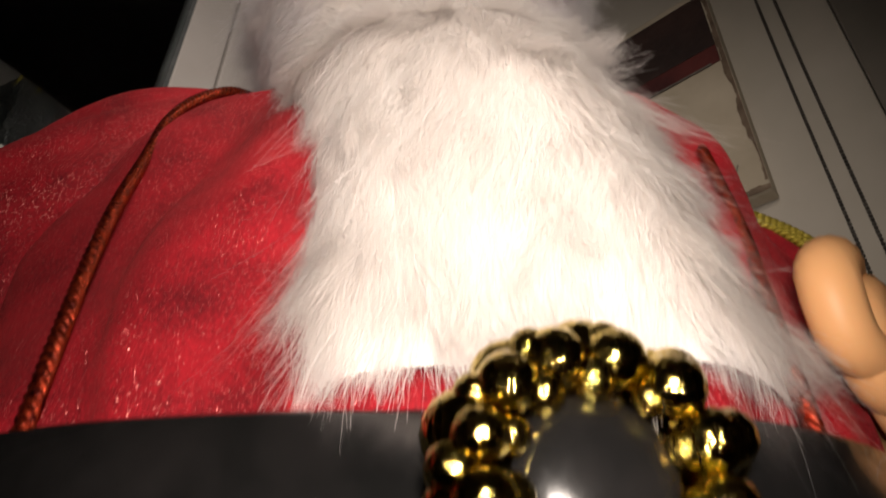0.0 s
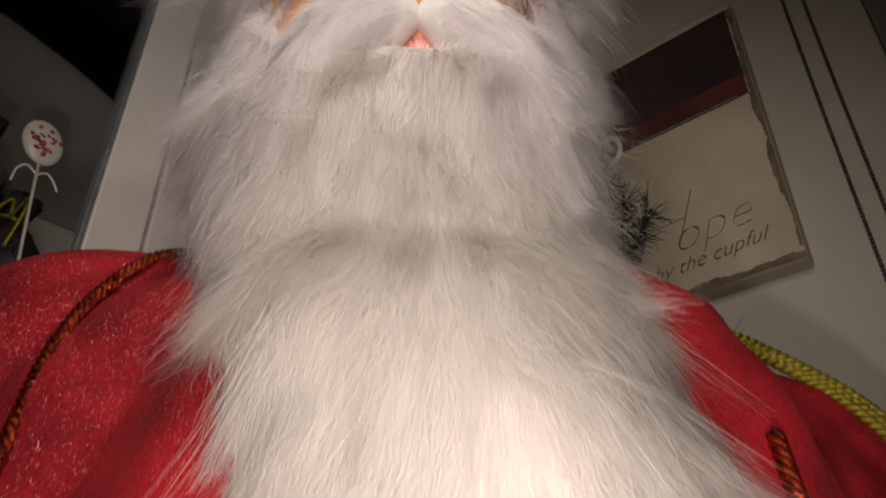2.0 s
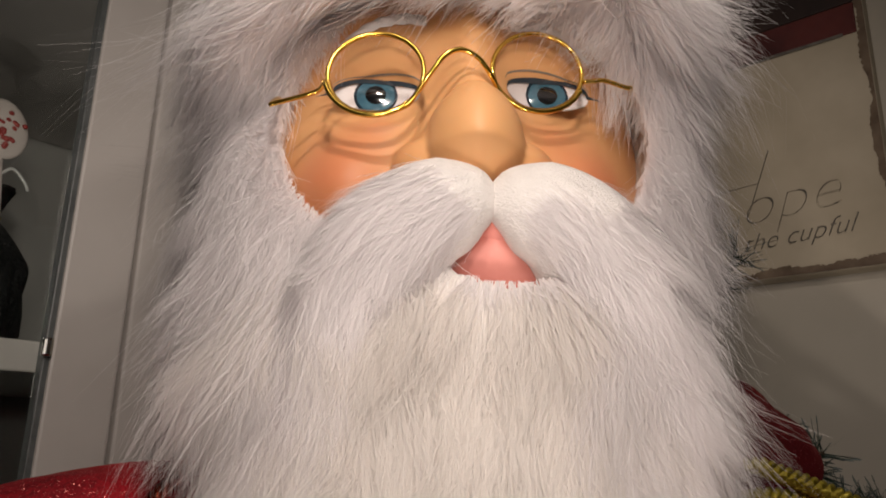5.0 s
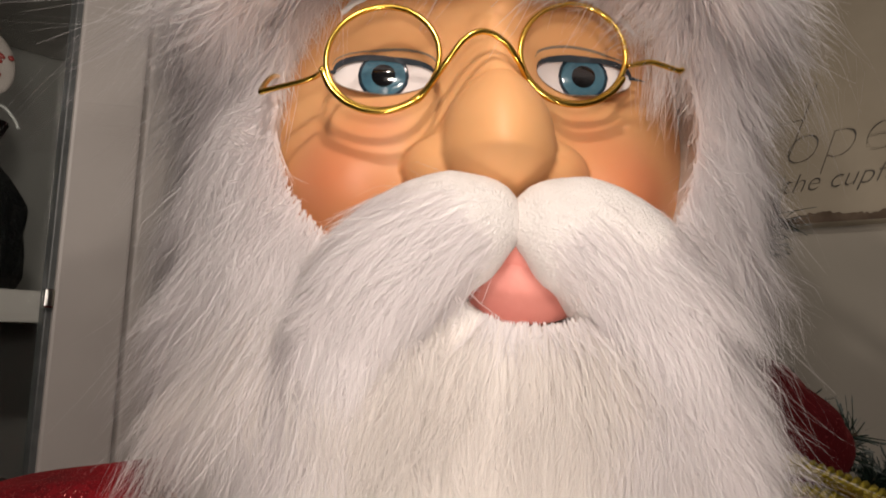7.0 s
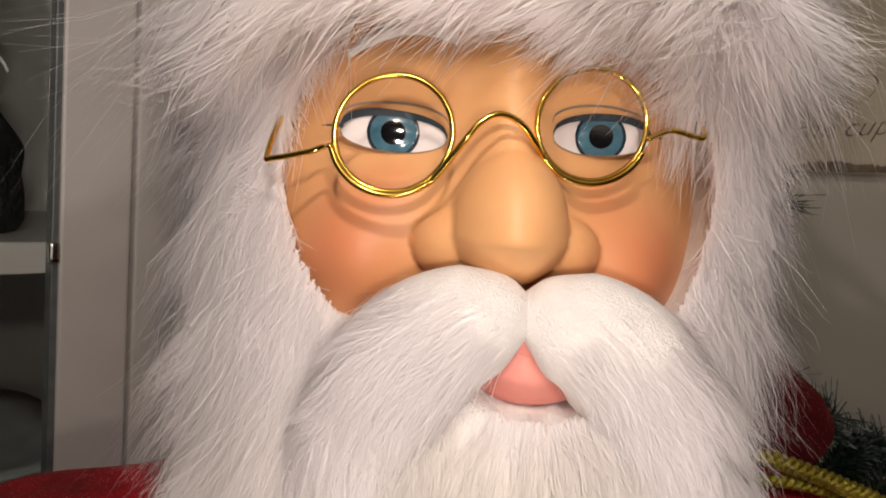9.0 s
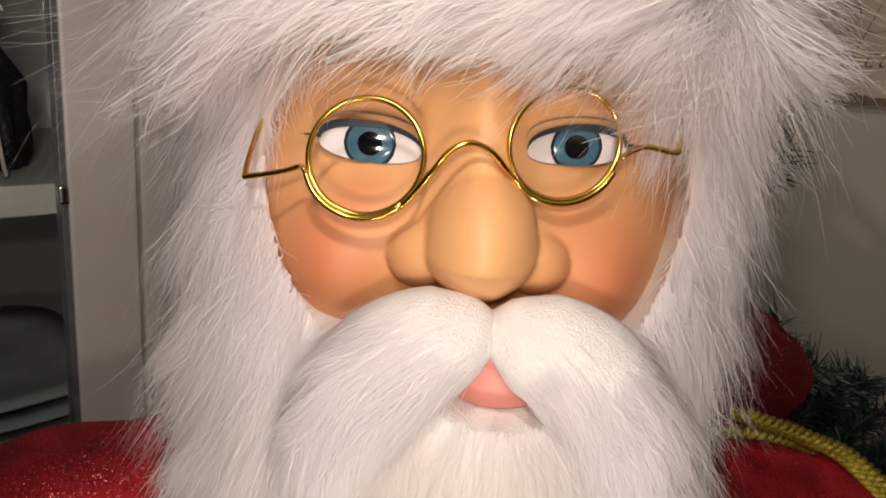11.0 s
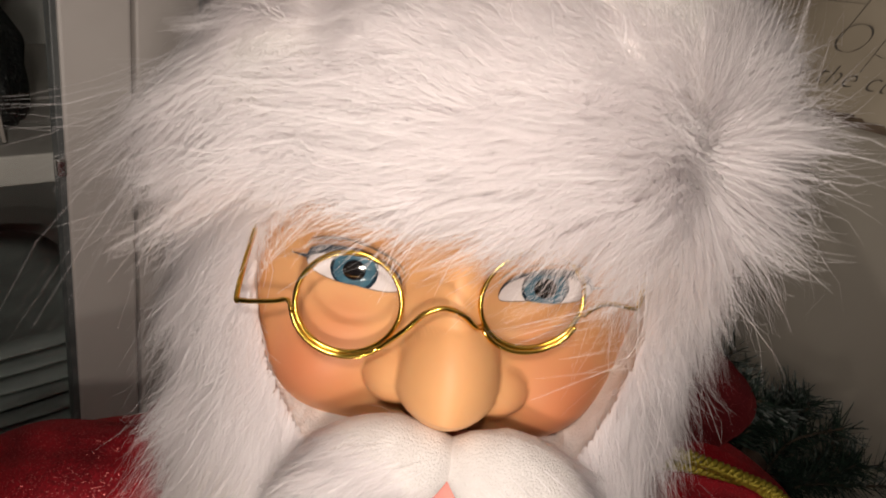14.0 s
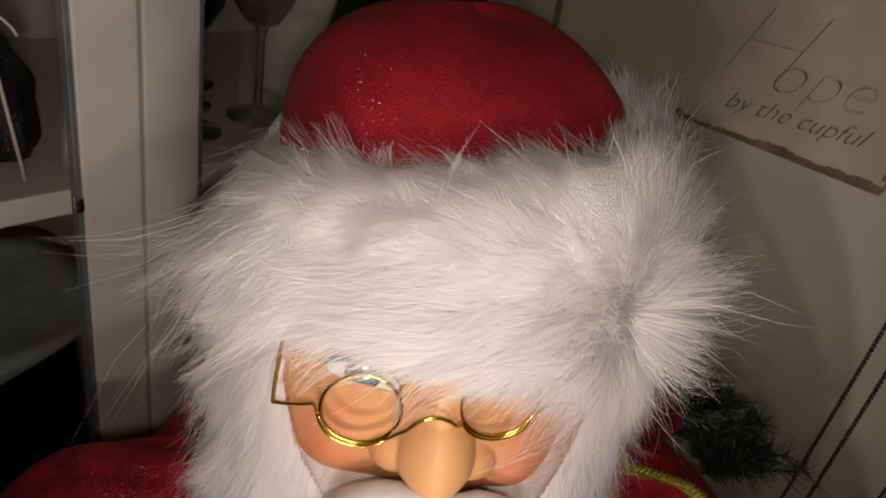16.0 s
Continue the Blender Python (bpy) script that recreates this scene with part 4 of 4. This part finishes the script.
# ---- glass cabinet ----
def make_cabinet():
    t = thing("display_cabinet", "tall white cabinet with two framed glass doors and shelves", "cabinet", place=on_cabinet(0.05, 0.0, 0.2))
    b = Build()
    lo, hi, left, right, deep = 0.02, 2.15, -0.46, 0.53, 0.40
    mid, wide = (left + right) / 2, right - left
    for m, size in ((cab_pose(left + 0.009, (lo + hi) / 2, 0.02 + deep / 2), (0.018, deep, hi - lo)), (cab_pose(right - 0.009, (lo + hi) / 2, 0.02 + deep / 2), (0.018, deep, hi - lo)),
                    (cab_pose(mid, hi + 0.009, 0.02 + deep / 2), (wide, deep, 0.018)), (cab_pose(mid, lo + 0.01, 0.02 + deep / 2), (wide, deep, 0.06))):
        slab(b, m, size, 0.002)
    part("carcass", b, CABINET_PAINT, t)
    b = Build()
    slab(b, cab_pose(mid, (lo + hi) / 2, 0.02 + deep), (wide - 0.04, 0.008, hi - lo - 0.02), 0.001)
    part("back_panel", b, INSIDE_PAINT, t, "grey-white back panel")
    b = Build()
    slab(b, cab_pose(0.054, (lo + hi) / 2, 0.031), (0.03, 0.018, hi - lo - 0.08), 0.001)
    part("middle_post", b, CABINET_PAINT, t)
    for z in (0.66, 0.98, 1.294, 1.620, 1.90):
        b = Build()
        slab(b, cab_pose(mid, z, 0.016 + (deep - 0.004) / 2), (wide - 0.04, deep - 0.004, 0.023), 0.002)
        part("shelf", b, CABINET_PAINT, t)
    for x0, x1 in ((left + 0.003, 0.0525), (0.0555, right - 0.003)):
        b = Build()
        st, h0, h1 = 0.050, lo + 0.05, hi - 0.02
        for m, size in ((cab_pose(x0 + st / 2, (h0 + h1) / 2, 0.009), (st, 0.018, h1 - h0)), (cab_pose(x1 - st / 2, (h0 + h1) / 2, 0.009), (st, 0.018, h1 - h0)),
                        (cab_pose((x0 + x1) / 2, h0 + st / 2, 0.009), (x1 - x0 - 2 * st, 0.018, st)), (cab_pose((x0 + x1) / 2, h1 - st / 2, 0.009), (x1 - x0 - 2 * st, 0.018, st))):
            slab(b, m, size, 0.0025)
        door = part("door", b, CABINET_PAINT, t, "white framed glass door")
        b = Build()
        for s in (x0 + st + 0.002, x1 - st - 0.002):
            slab(b, cab_pose(s, (h0 + h1) / 2, 0.008), (0.005, 0.012, h1 - h0 - 2 * st), 0.001)
        part("glazing_seal", b, SEAL, door, "grey glazing strip")
        b = Build()
        slab(b, cab_pose((x0 + x1) / 2, (h0 + h1) / 2, 0.011), (x1 - x0 - 2 * st, 0.004, h1 - h0 - 2 * st), 0.0005)
        if x0 < 0:
            clip = Build()
            slab(clip, cab_pose(x1 - st - 0.004, 1.300, -0.001), (0.007, 0.006, 0.014), 0.002)
            part("glass_clip", clip, CHROME, door, "small shiny chrome glass clip")
        part("pane", b, PANE, door, "clear glass pane").visible_shadow = False


make_cabinet()


def wine_glass(s, z, deep, scale=1.0):
    c = on_cabinet(s, z, deep)
    t = thing("wine_glass", "clear stemmed wine glass standing on the cabinet shelf", "glass", "wine glasses in the cabinet", c)
    b = Build()
    lathe(b, np.array([(0.034, 0.001), (0.033, 0.003), (0.008, 0.006), (0.0045, 0.015), (0.004, 0.09), (0.008, 0.10)]) * scale, c, 28)
    part("stem", b, CLEAR, t)
    b = Build()
    lathe(b, np.array([(0.001, 0.10), (0.018, 0.105), (0.033, 0.13), (0.037, 0.16), (0.033, 0.20), (0.031, 0.20), (0.035, 0.16), (0.031, 0.131), (0.016, 0.107), (0.001, 0.103)]) * scale, c, 28)
    part("bowl", b, CLEAR, t)


for s, deep in ((0.145, 0.09), (0.175, 0.16), (0.235, 0.10), (0.215, 0.22), (0.150, 0.27)):
    wine_glass(s, 1.3065, deep)
for s, deep in ((-0.055, 0.22), (-0.13, 0.25)):
    wine_glass(s, 1.3065, deep, 1.05)


def make_canister():
    c = on_cabinet(0.345, 1.3065, 0.16)
    t = thing("storage_jar", "white ceramic storage jar with a flared lid", "jar", place=c)
    b = Build()
    lathe(b, [(0.001, 0.0), (0.055, 0.002), (0.060, 0.012), (0.062, 0.09), (0.058, 0.105), (0.001, 0.106)], c, 32)
    part("body", b, PORCELAIN, t)
    b = Build()
    lathe(b, [(0.066, 0.108), (0.070, 0.112), (0.068, 0.135), (0.045, 0.165), (0.015, 0.176), (0.012, 0.185), (0.017, 0.195), (0.001, 0.20)], c, 32)
    part("lid", b, PORCELAIN, t)


make_canister()


def make_plate(z, k):
    c = on_cabinet(-0.062, z, 0.155)
    b = Build()
    a = np.linspace(0, 2 * np.pi, 64, endpoint=False)
    sq = (np.abs(np.cos(a)) ** 5 + np.abs(np.sin(a)) ** 5) ** (-0.2)
    rows = []
    for r, h in ((0.002, 0.004), (0.07, 0.004), (0.095, 0.014), (0.125, 0.020), (0.126, 0.023), (0.094, 0.018), (0.07, 0.008), (0.002, 0.008)):
        rows.append(np.stack([r * sq * np.cos(a), r * sq * np.sin(a), np.full(64, h)], -1))
    P = np.array(rows) @ np.array(Matrix.Rotation(radians(A_CAB + 2 * math.sin(k * 2.1)), 3, "Z")).T + np.array(c)
    b.add(*sheet(P, wrap=True), 0)
    tagged(part("plate", b, STONEWARE), label="grey square stoneware plate stacked on the cabinet shelf", category="plate", group="stacked plates")


for k in range(8):
    make_plate(0.9925 + 0.0165 * k, k)


def make_bowl():
    c = on_cabinet(-0.285, 0.9925, 0.16)
    b = Build()
    lathe(b, [(0.001, 0.003), (0.05, 0.003), (0.09, 0.045), (0.115, 0.085), (0.112, 0.086), (0.086, 0.048), (0.045, 0.009), (0.001, 0.009)], c, 40)
    tagged(part("bowl", b, STONEWARE), label="grey stoneware bowl standing beside the stacked plates", category="bowl")


make_bowl()


def make_lolly():
    """A flat sugar lollipop in a clear bag, tied with a ribbon."""
    c = np.array(on_cabinet(-0.026, 1.3065, 0.040))
    t = thing("lollipop", "white and red sugar lollipop in a clear wrapper", "lollipop", place=c)
    x = np.array([0.6, 0.8, 0.0])
    y = np.array([-0.8, 0.6, 0.0])
    lean = unit(np.array([-0.10, -0.06, 1.0]))
    turn = np.stack([x, y, lean], 1)
    top = c + lean * 0.165
    b = Build()
    ball(b, top, (0.019, 0.006, 0.025), 14, 0, turn)
    part("candy", b, SUGAR, t)
    b = Build()
    r = np.random.default_rng(5)
    for k in range(30):
        q = top + x * r.normal(0, 0.006) + lean * r.normal(0, 0.008) - y * 0.0050
        ball(b, q, (0.0022, 0.0016, 0.0020), 6, 0, turn)
    part("red_pattern", b, SUGAR_RED, t, "red sugar pattern")
    b = Build()
    tube(b, [c + lean * 0.002, c + lean * 0.07, c + lean * 0.143], 0.0016, 8)
    part("stick", b, SUGAR, t)
    b = Build()
    for s in (-1, 1):
        tube(b, smooth_path([c + lean * 0.128, c + lean * 0.134 + x * 0.009 * s, c + lean * 0.126 + x * 0.017 * s, c + lean * (0.115 + 0.004 * s) + x * 0.020 * s], 20), 0.0013, 6)
    part("ribbon", b, PORCELAIN, t, "white satin ribbon")


make_lolly()


def make_wrapped(s, deep, height, wide, seed):
    c = np.array(on_cabinet(s, 1.3065, deep))
    r = np.random.default_rng(seed)
    b = Build()
    z = np.linspace(0, 1, 26)[:, None]
    a = np.linspace(0, 2 * np.pi, 40, endpoint=False)[None]
    prof = np.interp(z, [0, 0.08, 0.5, 0.7, 0.8, 0.9, 1.0], [0.9, 1.0, 0.95, 0.6, 0.28, 0.42, 0.55])
    rr = wide * prof * (1 + 0.08 * np.sin(7 * a + 5 * z + seed) + 0.05 * np.sin(13 * a - 9 * z))
    P = np.stack([rr * np.cos(a), rr * np.sin(a), z * height + 0 * a], -1) + c
    b.add(*sheet(P, wrap=True), 0)
    b.add(np.vstack([P[0], c]), np.stack([np.arange(40), (np.arange(40) + 1) % 40, np.full(40, 40)], -1), 0)
    t = thing("wrapped_sweets", "dark foil bag of sweets tied with gold ribbon", "gift bag", "wrapped sweets", c)
    part("bag", b, DARK_WRAP, t)
    b = Build()
    neck, ring = c + np.array([0, 0, 0.8 * height]), np.linspace(0, 2 * np.pi, 20, endpoint=False)
    tube(b, neck + np.stack([0.34 * wide * np.cos(ring), 0.34 * wide * np.sin(ring), 0.001 * np.sin(3 * ring)], 1), 0.0022, 6, closed=True)
    for k in (-1, 1):
        tube(b, smooth_path([neck + (0.2 * wide, -0.3 * wide, 0), neck + (0.5 * wide + 0.008 * k, -0.55 * wide, 0.014), neck + (0.35 * wide + 0.016 * k, -0.6 * wide, -0.006), neck + (0.3 * wide + 0.014 * k, -0.7 * wide, -0.045)], 24), 0.0018, 6)
    part("ribbon", b, BRAID_GOLD, t, "curled gold ribbon")


make_wrapped(-0.092, 0.085, 0.185, 0.042, 1)
make_wrapped(-0.030, 0.115, 0.135, 0.040, 2)
make_wrapped(-0.175, 0.10, 0.17, 0.038, 4)
make_wrapped(-0.265, 0.13, 0.18, 0.055, 3)


def make_vase(s, deep, z0):
    c = on_cabinet(s, z0, deep)
    b = Build()
    lathe(b, [(0.001, 0.002), (0.05, 0.002), (0.06, 0.02), (0.045, 0.05), (0.02, 0.085), (0.045, 0.15), (0.06, 0.19), (0.058, 0.19), (0.042, 0.15), (0.017, 0.086), (0.001, 0.08)], c, 32)
    tagged(part("glass_vase", b, CLEAR), label="clear glass vase on the upper cabinet shelf", category="vase", group="vases in the cabinet")


make_vase(-0.10, 0.14, 1.6325)
make_vase(-0.22, 0.20, 1.6325)


# ---- canvas with lettering ----
def make_canvas():
    t = thing("wall_canvas", "square aged cream canvas print with a dark red cup and lettering", "wall picture", place=on_wall(0.195, 1.595, 0.012))
    W = 0.39
    b = Build()
    slab(b, wall_pose(W / 2, 1.595, 0.0125), (W, 0.023, W), 0.003)
    part("canvas", b, CANVAS, t)
    b = Build()
    for u, z, w, h in ((W / 2, 1.4075, W, 0.013), (0.0055, 1.595, 0.010, W - 0.03), (W - 0.0055, 1.595, 0.010, W - 0.03)):
        n = 220
        k = np.linspace(-0.5, 0.5, n)
        jag = np.clip(0.55 + 0.5 * np.convolve(rng.normal(0, 1, n + 20), np.ones(21) / 6, 'valid') * 0.5 + 0.04 * rng.normal(0, 1, n), 0.15, 1.1)
        if w > h:
            lo = np.array([on_wall(u + kk * w, z - h / 2, 0.0255) for kk in k])
            hi = np.array([on_wall(u + kk * w, z - h / 2 + h * j, 0.0255) for kk, j in zip(k, jag)])
        else:
            s = 1 if u < W / 2 else -1
            lo = np.array([on_wall(u - s * w / 2, z + kk * h, 0.0255) for kk in k])
            hi = np.array([on_wall(u - s * w / 2 + s * w * j, z + kk * h, 0.0255) for kk, j in zip(k, jag)])
        b.add(*sheet(np.stack([lo, hi])), 0)
    part("stained_border", b, CANVAS_EDGE, t, "brown stained border")
    for name, mat, rows in (("printed_background", PRINT_BROWN, [(1.665, 1.775)]), ("printed_band", PRINT_RED, [(1.632, 1.664)])):
        b = Build()
        for lo, hi in rows:
            slab(b, wall_pose(W / 2, (lo + hi) / 2, 0.0245), (W - 0.016, 0.004, hi - lo), 0.001)
        part(name, b, mat, t)
    # the cup: a pale mug with its handle
    b = Build()
    m = np.array(wall_pose(0.27, 1.645, 0.027).to_3x3())
    ring = np.linspace(0, 2 * np.pi, 40, endpoint=False)
    tube(b, np.array(on_wall(0.195, 1.640, 0.026)) + np.stack([0.018 * np.cos(ring), 0 * ring, 0.022 * np.sin(ring)], 1) @ m.T, 0.004, 8, 0, closed=True)
    for row in range(8):
        slab(b, wall_pose(0.275, 1.605 + 0.011 * row, 0.026), (0.135 - 0.004 * (7 - row), 0.003, 0.0115), 0.001)
    part("printed_cup", b, PORCELAIN, t, "pale printed coffee cup")
    b = Build()
    slab(b, wall_pose(0.16, 1.632, 0.0268), (0.28, 0.0012, 0.003), 0.0004)
    part("printed_rule", b, INK, t)
    for text, u, z, size, tilt in (("H", 0.192, 1.458, 0.108, 0.45), ("ope", 0.135, 1.456, 0.062, 0.4), ("by the cupful", 0.165, 1.428, 0.0255, 0.5)):
        cu = bpy.data.curves.new("lettering", "FONT")
        cu.body, cu.size, cu.extrude, cu.shear = text, size, 0.0004, tilt
        cu.offset = {"H": -0.0046, "ope": -0.0024}.get(text, -0.0006)
        cu.materials.append(INK)
        ob = new("lettering", cu)
        bpy.context.view_layer.update()
        me = bpy.data.meshes.new_from_object(ob.evaluated_get(bpy.context.evaluated_depsgraph_get()))
        bpy.data.objects.remove(ob)
        word = new("lettering", me)
        word.matrix_basis = wall_pose(u, z, 0.0262) @ Matrix.Rotation(radians(90), 4, "X") @ Matrix.Rotation(radians(3), 4, "Z")
        word.parent = t
        word.matrix_parent_inverse = t.matrix_basis.inverted()


make_canvas()


# ---- two bead chains beside the canvas ----
for u in (-0.056, -0.077):
    b = Build()
    zz = np.arange(0.55, 2.30, 0.0052)
    for z in zz:
        ball(b, np.array(on_wall(u + 0.0006 * math.sin(z * 9), z, 0.006)), 0.0024, 4)
    tube(b, [np.array(on_wall(u, 0.55, 0.006)), np.array(on_wall(u, 1.4, 0.006)), np.array(on_wall(u, 2.30, 0.006))], 0.0007, 5)
    tagged(part("bead_chain", b, BEAD), label="dark beaded pull chain hanging against the wall", category="chain", group="bead chains")
